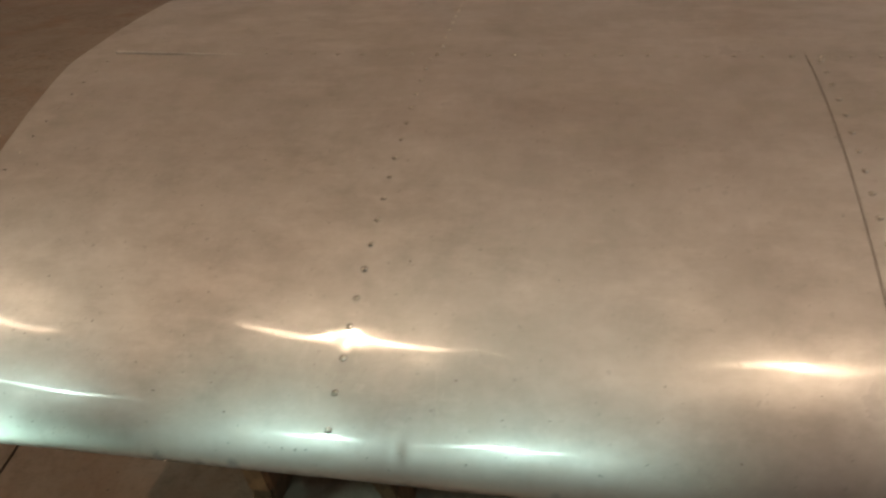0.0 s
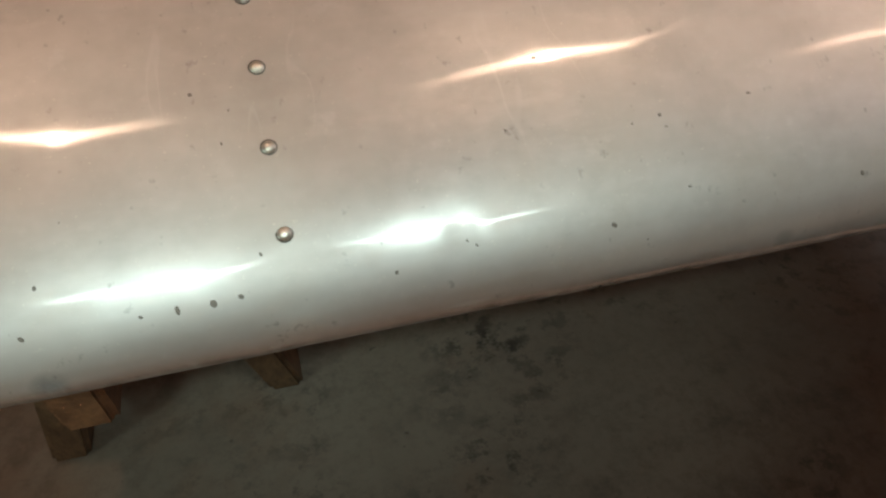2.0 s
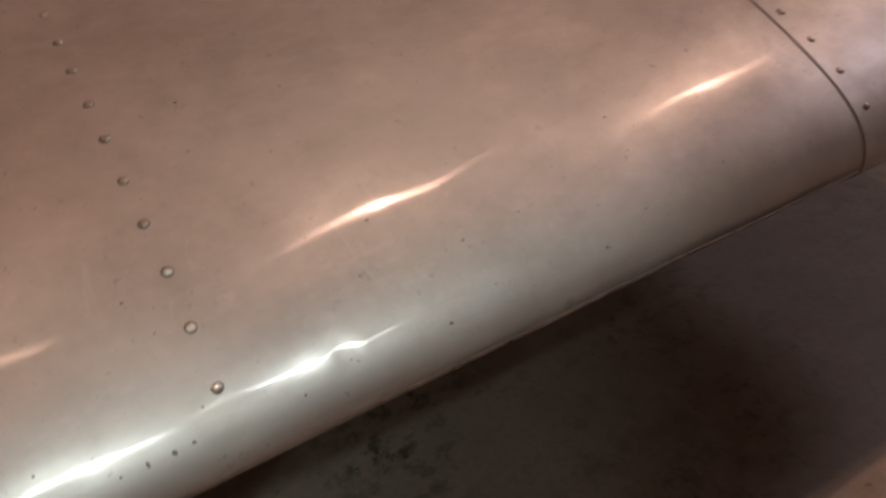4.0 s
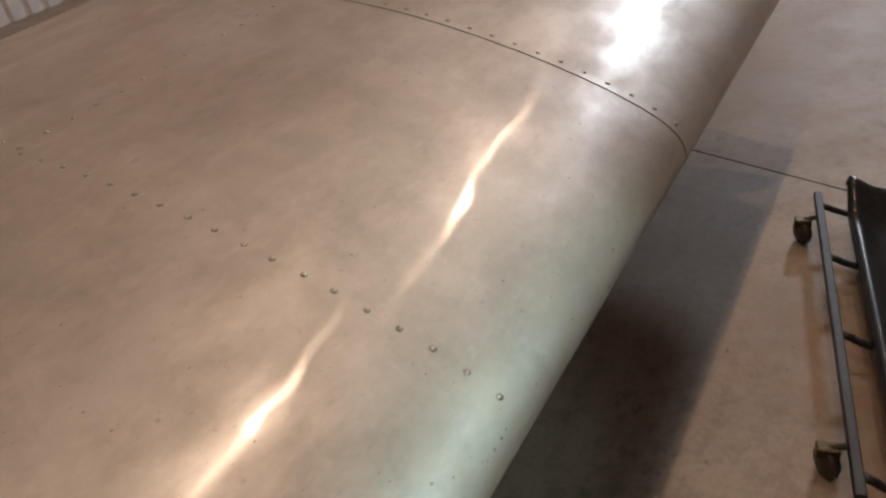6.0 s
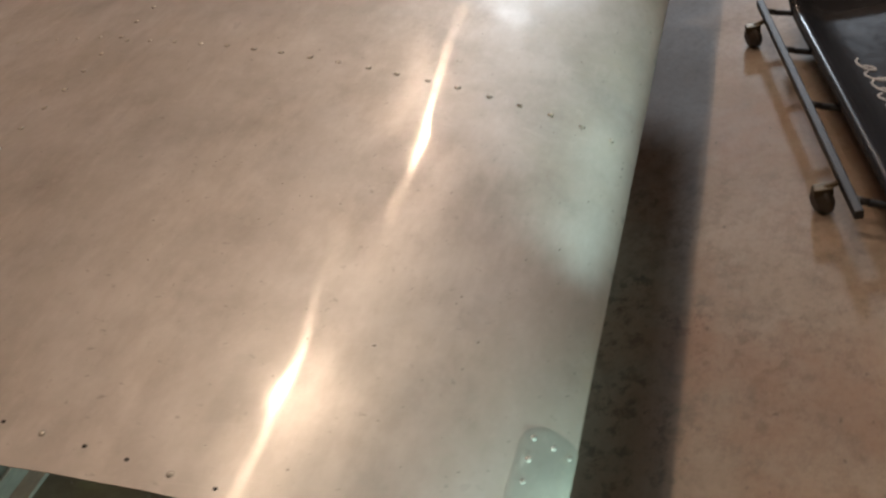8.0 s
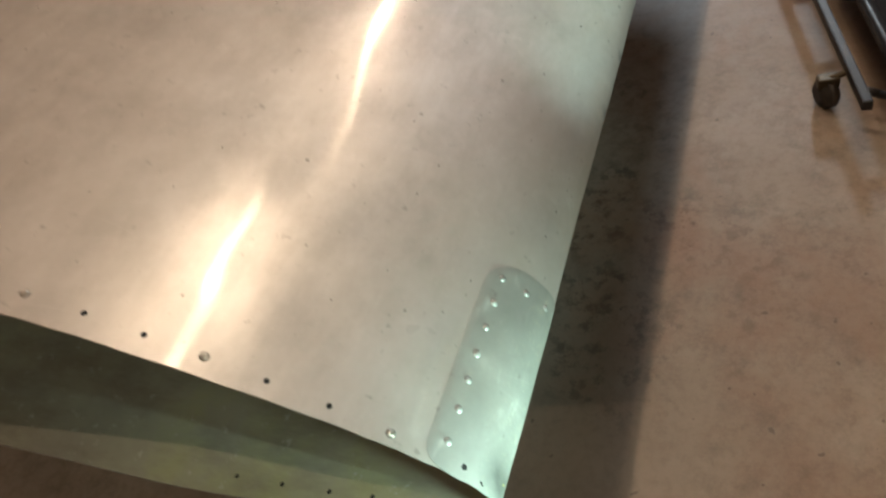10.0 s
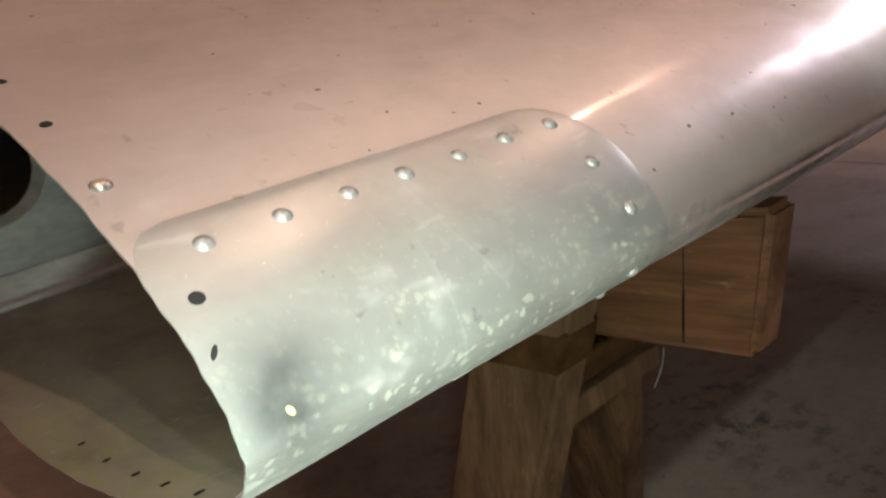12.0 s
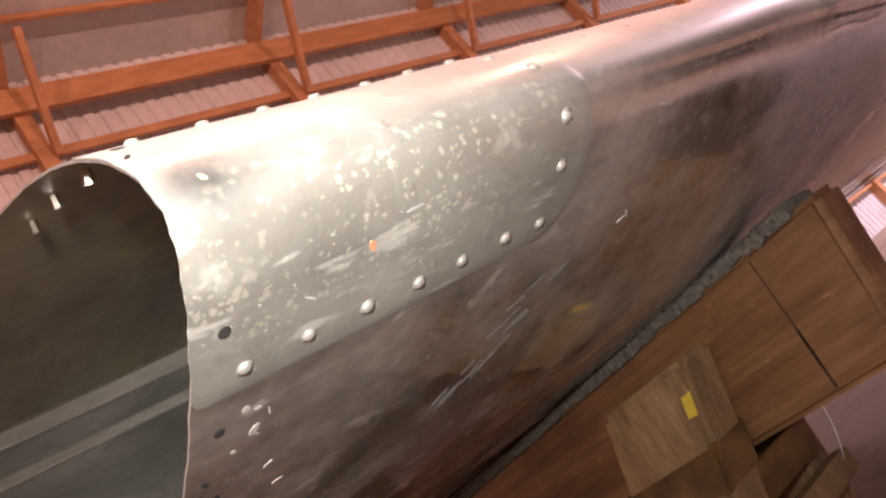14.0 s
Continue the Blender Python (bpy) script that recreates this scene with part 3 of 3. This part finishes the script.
u_spar = u_of(0.668)
fine_us = spread(-0.2, 0.2, 0.004)
nose_us = np.concatenate([spread(-u_of(0.66), -0.206, 0.0075), fine_us, spread(0.206, u_spar, 0.0075)])
sheet_part("nose_skin", spread(END_X, SEAM_X + 0.03, 0.0055), nose_us, 0.0, 0.0008, [SKIN, PRIMER], "dull scratched aluminium skin round the nose")
sheet_part("nose_skin", np.concatenate([spread(SEAM_X, 1.13, 0.0045), spread(1.15, TIP_X, 0.02)]), spread(-u_of(0.66), u_of(0.672), 0.0075), 0.0010, 0.0007, [SKIN, PRIMER], "dull aluminium skin beyond the lap seam")
# dark strip laid at the lap edge; the seam's shade is in its colour
sheet_part("seam_shade", np.array([SEAM_X - 0.0012, SEAM_X + 0.001]), spread(-u_of(0.10), u_of(0.66), 0.0075), 0.0004, 0.0003, [GRIME_AND_SHADE, GRIME_AND_SHADE], "dark strip painting the shade line along the lap seam")
sheet_part("rear_skin", spread(END_X, TIP_X, 0.02), spread(u_of(0.64), u_of(CHORD), 0.008), -0.0010, 0.0008, [SKIN, PRIMER])
sheet_part("lower_skin", spread(END_X, TIP_X, 0.04), spread(-u_of(CHORD), -u_of(0.63), 0.012), -0.0012, 0.0008, [SKIN, PRIMER])

PATCH_END = 0.107
hi, lo = u_of(0.036), -u_of(0.0485)


def patch_edge(u):
    """The plate's two ends, with rounded corners."""
    s = np.clip((u - lo) / (hi - lo), 0, 1)

    def corner(e, r, size):
        return size * (1 - np.sqrt(np.clip(1 - (1 - np.clip(e / r, 0, 1)) ** 2, 0, 1)))

    first = END_X - 0.0005 + corner(1 - s, 0.10, 0.013) + corner(s, 0.04, 0.005)
    return first, PATCH_END - corner(np.minimum(s, 1 - s), 0.17, 0.022)


PT = 0.0006
sheet_part("patch_plate", spread(END_X, PATCH_END, 0.003), np.concatenate([[lo], fine_us[(fine_us > lo + 0.002) & (fine_us < hi - 0.002)], [hi]]), PT, PT - 0.00006, [PATCH, PRIMER], "scratched bright patch plate with yellow primer flecks", patch_edge)

# spar web with lightening holes, and its flanges
SPAR_Y, SPAR_HOLE_X = 0.653, 0.028


def spar_web():
    bm = bmesh.new()
    z0, z1 = NOSE_Z - 0.045, NOSE_Z + 0.226
    pitch, r, zc = 0.17, 0.050, 0.682
    turns = [2 * math.pi * i / 24 for i in range(24)] + [math.atan2(z - zc, x) % (2 * math.pi) for x in (-pitch / 2, pitch / 2) for z in (z0, z1)]
    turns.sort()
    n = len(turns)
    for k in range(0, 12):
        cx = SPAR_HOLE_X + pitch * k
        rings = [[], [], [], []]
        for t in turns:
            c, q = math.cos(t), math.sin(t)
            f = min((pitch / 2) / abs(c) if abs(c) > 1e-6 else 9, ((z1 - zc) if q > 0 else (zc - z0)) / abs(q) if abs(q) > 1e-6 else 9)
            for ring, rr, dy in zip(rings, (f, r + 0.010, r, r), (0, 0, 0.006, 0.012)):
                ring.append(bm.verts.new((cx + rr * c, SPAR_Y + dy, zc + rr * q)))
        for p, q in zip(rings, rings[1:]):
            for i in range(n):
                j = (i + 1) % n
                bm.faces.new((p[i], p[j], q[j], q[i]))
    box_into(bm, (END_X - 0.03, SPAR_Y, z0), (SPAR_HOLE_X - pitch / 2, SPAR_Y + 0.001, z1))
    bmesh.ops.remove_doubles(bm, verts=bm.verts, dist=0.0004)
    return part("spar", bm, SPAR, wing, "grey spar web with round lightening holes")


spar = spar_web()
for z, h, d in ((NOSE_Z + 0.222, 0.022, 0.007), (NOSE_Z + 0.186, 0.012, 0.005), (NOSE_Z - 0.052, 0.006, 0.034), (NOSE_Z - 0.053, 0.029, 0.006)):
    box("flange", (END_X + 0.004, SPAR_Y - d, z), (1.9, SPAR_Y - 0.0005, z + h), FLANGE, spar, "bent bright metal flange along the spar", 0.002)


def nose_rib(x):
    bm = bmesh.new()
    us = np.linspace(-u_of(0.645), u_of(0.645), 41)
    pts, _ = skin_points(np.full_like(us, x), us, -0.0016, False)
    face = [bm.verts.new(p) for p in pts.tolist()]
    f = bm.faces.new(face)
    bmesh.ops.solidify(bm, geom=[f], thickness=0.001)
    return part("nose_rib", bm, PRIMER, wing, "green primed rib inside the wing nose")


for x in RIB_X:
    nose_rib(x)

# rivets
bm = bmesh.new()
lathe(bm, [(1.3, -0.3), (1.28, 0.012), (1.02, 0.035), (1.0, 0.10), (0.87, 0.30), (0.57, 0.50), (0.18, 0.57)], 12)
bm.normal_update()
RIVET_MESH = bpy.data.meshes.new("rivet")
bm.to_mesh(RIVET_MESH)
bm.free()
RIVET_MESH.polygons.foreach_set("use_smooth", [True] * len(RIVET_MESH.polygons))
RIVET_MESH.materials.append(RIVET)
RIVET_MESH.materials.append(GRIME_AND_SHADE)
# flat collar round the head: grime and the edge's shade in one colour
RIVET_MESH.polygons.foreach_set("material_index", [1 if p.center.to_2d().length > 1.05 else 0 for p in RIVET_MESH.polygons])
PATCH_RIVET_MESH = RIVET_MESH.copy()
PATCH_RIVET_MESH.materials.clear()
PATCH_RIVET_MESH.materials.append(PATCH_RIVET)
PATCH_RIVET_MESH.materials.append(PATCH_RIVET)
bm = bmesh.new()
lathe(bm, [(1.0, -0.05), (0.9, 0.04), (0.6, 0.05)], 10)
HOLE_MESH = bpy.data.meshes.new("rivet_hole")
bm.to_mesh(HOLE_MESH)
bm.free()
HOLE_MESH.materials.append(HOLE)
SPECK_MESH = HOLE_MESH.copy()
SPECK_MESH.materials[0] = GRIME_AND_SHADE


def on_skin(name, mesh, x, u, size, off=0.0, squash=1.0, spin=0.0):
    p, n = skin_points(x, u, off)
    turn = Vector(n.tolist()).to_track_quat("Z", "X").to_matrix().to_4x4()
    ob = new(name, mesh)
    ob.parent = wing
    ob.matrix_local = Matrix.Translation(p.tolist()) @ turn @ pose(0, 0, 0, 0, 0, spin) @ Matrix.Diagonal((size, size * squash, size, 1))
    return ob


rng = random.Random(4)


def rivet(x, u, size=0.0030, off=0.0, mesh=None):
    return on_skin("rivet", mesh or RIVET_MESH, x + rng.uniform(-0.0006, 0.0006), u + rng.uniform(-0.0008, 0.0008), size * rng.uniform(0.93, 1.07), off)


def row_us(first, pitch, last):
    """Steps of equal length along the upper skin."""
    us, u, p = [u_of(first)], u_of(first), skin_points(0.5, u_of(first), 0, False)[0]
    while True:
        while True:
            u += 0.0002
            q = skin_points(0.5, u, 0, False)[0]
            if np.linalg.norm(q - p) >= pitch:
                break
        if CHORD * u * u > last:
            return us
        us.append(u)
        p = q


for u in row_us(0.026, 0.038, 0.65):
    rivet(0.4985, u)
for u in row_us(0.69, 0.038, 1.1):
    rivet(0.508, u, 0.0030, -0.0012)
for u in row_us(0.027, 0.038, 0.65):
    rivet(1.069, u, 0.0030, 0.0011)
for x in np.arange(-0.02, 1.9, 0.0405):
    rivet(float(x), u_of(0.653), 0.0031, 0.0011 if x > SEAM_X else 0.0)
for k, u in enumerate(row_us(0.052, 0.037, 0.62)):
    if k % 3 == 0:
        rivet(-0.0385, u, 0.0022)
    else:
        on_skin("rivet_hole", HOLE_MESH, -0.0385, u, 0.0018, 0.0002)
for k in range(7):
    rivet(0.091 - 0.0199 * k, u_of(0.027), 0.0021, PT, PATCH_RIVET_MESH)
for x, y, below in ((0.0915, 0.0125, False), (0.0925, 0.0022, False), (0.0925, 0.0052, True), (0.091, 0.020, True), (0.087, 0.040, True)):
    rivet(x, u_of(y, below), 0.0021, PT, PATCH_RIVET_MESH)
for k in range(6):
    rivet(0.068 - 0.0198 * k, u_of(0.040, True), 0.0021, PT, PATCH_RIVET_MESH)
for x, y, below in ((-0.038, 0.0165, False), (-0.037, 0.026, True)):
    on_skin("rivet_hole", HOLE_MESH, x, u_of(y, below), 0.0019, PT + 0.0002)
on_skin("rivet_hole", HOLE_MESH, -0.0412, u_of(0.0078), 0.0019, PT + 0.0002, 0.36, 145)
on_skin("rivet_hole", HOLE_MESH, -0.0415, u_of(0.084, True), 0.0018, 0.0002, 0.6, 30)
for y in (0.062, 0.095, 0.13, 0.17, 0.21):
    on_skin("rivet_hole", HOLE_MESH, -0.038, u_of(y, True), 0.0018, 0.0002)
    on_skin("rivet_hole", HOLE_MESH, -0.038, u_of(y, True), 0.0018, -0.0011)

for x, y, size in ((0.452, 0.009, 0.0021), (0.466, 0.009, 0.0018), (0.477, 0.0095, 0.0013), (0.438, 0.009, 0.0010), (0.622, 0.079, 0.0014), (0.641, 0.010, 0.0016), (0.384, 0.032, 0.0016), (0.394, 0.009, 0.0014), (0.72, 0.05, 0.0013), (0.83, 0.09, 0.0013), (0.68, 0.018, 0.0011), (0.60, 0.05, 0.0010), (0.30, 0.045, 0.0015), (0.27, 0.07, 0.0014), (0.20, 0.11, 0.0015), (0.55, 0.21, 0.0014), (0.12, 0.16, 0.0015), (0.35, 0.24, 0.0014), (0.77, 0.012, 0.0014), (0.90, 0.03, 0.0013)):
    on_skin("dirt_speck", SPECK_MESH, x, u_of(y), size, 0.0001, rng.uniform(0.4, 0.8), rng.uniform(0, 90))

scatter = random.Random(21)
for k in range(110):
    x, y = scatter.uniform(-0.02, 1.0), 0.004 + 0.42 * scatter.random() ** 1.5
    if k % 3 == 0:
        x, y = scatter.uniform(-0.02, 0.34), scatter.uniform(0.04, 0.32)
    on_skin("dirt_speck", SPECK_MESH, x, u_of(y), scatter.uniform(0.0005, 0.0011), 0.0001, scatter.uniform(0.3, 1.0), scatter.uniform(0, 180))

for y in (0.05, 0.085, 0.12):
    p, n = skin_points(-0.034, u_of(y), -0.001)
    bm = bmesh.new()
    bmesh.ops.create_cone(bm, cap_ends=True, segments=8, radius1=0.0024, radius2=0.0018, depth=0.005, matrix=Matrix.Translation((Vector(p.tolist()) - Vector(n.tolist()) * 0.0028)) @ Vector(n.tolist()).to_track_quat("Z", "X").to_matrix().to_4x4())
    part("rivet_tail", bm, RIVET, wing)

for x, y, l, w, spin, mats in ((0.0088, 0.0199, 0.0022, 0.5, 20, FLECK), (0.0244, 0.0142, 0.0040, 0.16, 95, PALE), (0.1538, 0.061, 0.0040, 0.14, 35, PALE), (0.1505, 0.0625, 0.0030, 0.14, 110, PALE), (-0.0116, 0.0276, 0.0022, 0.25, 60, PALE), (0.0705, 0.0403, 0.0022, 0.2, 15, PALE), (-0.0264, 0.0708, 0.0024, 0.22, 40, PALE), (-0.022, 0.064, 0.0020, 0.2, 10, PALE), (0.155, 0.0128, 0.0050, 0.1, 80, PALE), (0.2585, 0.072, 0.0045, 0.1, 70, PALE), (-0.0267, 0.069, 0.0026, 0.55, 150, PALE), (-0.030, 0.058, 0.0016, 0.8, 10, PALE), (-0.026, 0.060, 0.0013, 0.7, 70, PALE), (-0.020, 0.092, 0.0020, 0.3, 120, PALE), (-0.015, 0.106, 0.0024, 0.2, 95, PALE), (-0.033, 0.075, 0.0014, 0.6, 30, PALE)):
    mesh = SPECK_MESH.copy()
    mesh.materials[0] = mats
    on_skin("paint_fleck", mesh, x, u_of(y, True), l, PT if x < PATCH_END and y < 0.052 else 0.0001, w, spin)

dab = SPECK_MESH.copy()
dab.materials[0] = PRIMER_DAB
on_skin("paint_fleck", dab, -0.0322, u_of(0.0004), 0.0014, PT, 0.6, 30)
# a bundle of fine scratches on the lower skin
scrape = random.Random(33)
SCRATCH_MESH = SPECK_MESH.copy()
SCRATCH_MESH.materials[0] = SCORE
for k in range(22):
    a = k / 22
    on_skin("scratch", SCRATCH_MESH, 0.078 + 0.030 * a + scrape.gauss(0, 0.007), u_of(0.124 - 0.052 * a + scrape.gauss(0, 0.006), True), scrape.uniform(0.002, 0.008), 0.0001, scrape.uniform(0.006, 0.016), -52 + scrape.gauss(0, 7))

# The timber stand ---------------------------------------------------
stand = empty("timber_stand", (0.342, 0.112, 0.0), label="rough timber sawhorse stand with carpeted top under the wing", category="stand")
BEAM_TOP = 0.540


def stand_beam():
    """Its front end slants a little, its corners shaped to fit the camera's view."""
    bm = bmesh.new()
    for v in bmesh.ops.create_cube(bm, size=1)["verts"]:
        up = v.co.z > 0
        v.co = Vector((0.035 if v.co.x > 0 else 0.0, 1.32 if v.co.y > 0 else (-0.018 if up else 0.009), BEAM_TOP if up else 0.435))
    bmesh.ops.bevel(bm, geom=bm.edges[:], offset=0.005, segments=3, affect="EDGES")
    return part("beam", bm, WOOD, stand, "brown stained timber beam")


beam = stand_beam()


def ink_line():
    """A thin upper stroke that leans with the sawn end, thicker low down."""
    bm = bmesh.new()
    for w, y, z in ((0.0008, (0.060, 0.046), (0.452, 0.534)), (0.0018, (0.0625, 0.055), (0.441, 0.482))):
        for v in bmesh.ops.create_cube(bm, size=1)["verts"]:
            k = 1 if v.co.z > 0 else 0
            v.co = Vector((0.0004 if v.co.x > 0 else -0.0006, y[k] + w * v.co.y, z[k]))
    return part("ink_line", bm, INK, beam, "black pen line")


ink_line()


bm = bmesh.new()
tube_into(bm, [(-0.003 - 0.004 * math.sin(0.27 * k), 0.078 + 0.0002 * k * k, 0.437 - 0.0042 * k) for k in range(9)], 0.0005)
part("wire", bm, PALE, stand, "thin pale wire hanging from the beam", True)


def ragged_strip():
    """Carpet folded over the beam, its edge frayed."""
    bm = bmesh.new()
    n, rows = 1100, []
    rr = random.Random(9)
    tuft = hang = 0.0
    for k in range(n + 1):
        y = 0.002 + 1.3 * k / n
        tuft = 0.72 * tuft + 0.28 * rr.gauss(0, 1)
        hang = 0.80 * hang + 0.20 * rr.gauss(0, 1)
        w = 0.0018 + 0.0012 * abs(hang) + rr.uniform(0, 0.0008)
        d = max(0.0005, 0.0025 + 0.0032 * hang + rr.uniform(-0.0006, 0.0008))
        far = min(1.0, max(0.0, (y - 0.28) / 0.2))
        under_skin = NOSE_Z + 1.027 * float(smooth_section(np.array(u_of(y + 0.112, True)))) - 0.0005
        base = max(BEAM_TOP + 0.0072, min(under_skin, BEAM_TOP + 0.0072 + 0.009 * far))
        top = base + 0.0016 * tuft + rr.uniform(0, 0.0009)
        rows.append([bm.verts.new(p) for p in ((-w, y, BEAM_TOP - d), (-w * 0.8, y, top - 0.002), (0.004, y, top), (0.032, y, top), (0.036 + w * 0.8, y, top - 0.002), (0.036 + w, y, BEAM_TOP - d), (0.0355, y, BEAM_TOP - d * 0.6), (0.0005, y, BEAM_TOP - d * 0.6))])
    for a, b in zip(rows, rows[1:]):
        for k in range(8):
            j = (k + 1) % 8
            bm.faces.new((a[k], b[k], b[j], a[j]))
    bm.faces.new(rows[0])
    bm.faces.new(rows[-1][::-1])
    bmesh.ops.recalc_face_normals(bm, faces=bm.faces)
    return part("carpet_strip", bm, CARPET, stand, "frayed grey carpet strip")


ragged_strip()


def leaning_box(name, x, y, z, out, back, mats, label, bevel=0.003):
    """A board that leans out and back on its way down."""
    bm = bmesh.new()
    for v in bmesh.ops.create_cube(bm, size=1)["verts"]:
        h = z[1] if v.co.z > 0 else z[0]
        v.co = Vector(((x[1] if v.co.x > 0 else x[0]) + out * (0.51 - h), (y[1] if v.co.y > 0 else y[0]) + back * (0.51 - h), h))
    bmesh.ops.bevel(bm, geom=bm.edges[:], offset=bevel, segments=2, affect="EDGES")
    return part(name, bm, mats, stand, label)


for y0 in (0.112, 0.73):
    for x, dy, deep, out, back in (((-0.040, -0.0005), 0.0, 0.103, -0.22, 0.30), ((0.0360, 0.0740), 0.022, 0.080, 0.20, 0.34)):
        leaning_box("leg", x, (y0 + dy, y0 + dy + deep), (FLOOR_Z, 0.514), out, back, LEG_WOOD, "brown slanting timber leg", 0.005)
        leaning_box("tape_band", (x[0] - 0.0012, x[1] + 0.0004), (y0 + dy - 0.0012, y0 + dy + deep + 0.0012), (0.428, 0.459), out, back, TAPE, "shiny brown packing tape", 0.0015)
    leaning_box("tape_band", (-0.026, 0.058), (y0 + 0.004, y0 + 0.085), (0.402, 0.4295), 0, 0.30, TAPE, "shiny brown packing tape", 0.0015)
    box("spreader", (-0.062, y0 + 0.045, 0.368), (0.092, y0 + 0.060, 0.388), LEG_WOOD, stand, "pale timber spreader between two legs", 0.003)
    leaning_box("paint_dab", (-0.0405, -0.037), (y0 + 0.004, y0 + 0.013), (0.478, 0.494), -0.22, 0.30, YELLOW, "dab of yellow paint", 0.0009)

# The creeper --------------------------------------------------------
creeper = empty("mechanic_creeper", (0.867, -0.265, FLOOR_Z), label="black vinyl mechanic's creeper on casters, on concrete", category="creeper")
creeper.rotation_euler = (0, 0, math.atan2(0.199, 0.899))
creeper.scale = (0.888, 0.888, 0.888)
LONG = 0.921
for y in (0.0, -0.57):
    side = 1 if y == 0 else -1
    rail = box("side_rail", (0, y - 0.009, 0.068), (LONG, y + 0.009, 0.088), BLACK_METAL, creeper, "worn black steel rail", 0.003)
    for x in (0.052, 0.40, 0.66, 0.875):
        bm = bmesh.new()
        rod_into(bm, (x, y, 0.078), (x - 0.012, y - side * 0.03, 0.070), 0.0075, 8)
        rod_into(bm, (x - 0.012, y - side * 0.028, 0.070), (x - 0.05, y - side * 0.10, 0.066), 0.0075, 8)
        part("bracket", bm, BLACK_METAL, creeper, smooth=True)
    for x in (0.115, 0.83):
        c = Vector((x, y + side * 0.036, 0.030))
        bm = bmesh.new()
        bmesh.ops.create_cone(bm, cap_ends=True, segments=20, radius1=0.030, radius2=0.030, depth=0.026, matrix=Matrix.Translation(c) @ pose(0, 0, 0, 90, 0, 20))
        bmesh.ops.bevel(bm, geom=[e for e in bm.edges if e.calc_face_angle(0) > 1], offset=0.006, segments=2, affect="EDGES")
        wheel = part("caster", bm, RUBBER, creeper, "dark caster wheel with brass fork", True)
        bm = bmesh.new()
        box_into(bm, (c.x - 0.012, c.y - 0.019, 0.045), (c.x + 0.012, c.y + 0.019, 0.066), 0.004)
        rod_into(bm, (c.x, c.y, 0.06), (c.x, y, 0.072), 0.006)
        part("fork", bm, BRASS, wheel)


def pad_z(y):
    v = (-0.06 - y) / 0.45
    e = min(v, 1 - v) * 0.45
    return 0.078 + 0.030 * math.exp(-((e / 0.035) ** 2)) - 0.012 * math.sin(math.pi * v)


def creeper_pad():
    bm = bmesh.new()
    nx, ny = 48, 20
    W = 0.45
    rows = []
    for i in range(nx + 1):
        x = -0.05 + (LONG + 0.03) * i / nx
        row = []
        for j in range(ny + 1):
            v = j / ny
            y = -0.06 - W * v
            z = pad_z(y)
            h = (x - 0.86) / 0.045
            z += 0.055 * math.exp(-h * h)
            row.append(bm.verts.new((x, y, z)))
        rows.append(row)
    top = []
    for a, b in zip(rows, rows[1:]):
        for k in range(ny):
            top.append(bm.faces.new((a[k], a[k + 1], b[k + 1], b[k])))
    bmesh.ops.recalc_face_normals(bm, faces=bm.faces)
    bmesh.ops.solidify(bm, geom=list(bm.faces), thickness=0.016)
    return part("pad", bm, VINYL, creeper, "glossy black padded vinyl bed with headrest roll", True)


pad = creeper_pad()


def marker_stroke(points):
    """A hand-drawn line on the vinyl, as a row of short flat bars."""
    bm = bmesh.new()
    for (x0, y0), (x1, y1) in zip(points, points[1:]):
        d = math.hypot(x1 - x0, y1 - y0)
        z = pad_z(0.5 * (y0 + y1))
        box_into(bm, (-d / 2 - 0.002, -0.0025, z - 0.003), (d / 2 + 0.002, 0.0025, z + 0.0018), 0, pose(0.5 * (x0 + x1), 0.5 * (y0 + y1), 0, 0, 0, math.degrees(math.atan2(y1 - y0, x1 - x0))))
    return part("marker_bar", bm, CHALK, pad, "white hand-drawn marker stroke")


for x, y, w, h in ((0.53, -0.155, 0.040, 0.030), (0.475, -0.165, 0.030, 0.045), (0.43, -0.16, 0.036, 0.028), (0.38, -0.168, 0.028, 0.050), (0.335, -0.163, 0.034, 0.030), (0.285, -0.17, 0.030, 0.044)):
    marker_stroke([(x + w * 0.5 * math.cos(k * 0.62) - 0.0035 * k, y + h * 0.5 * math.sin(k * 0.62 + 0.6)) for k in range(11)])
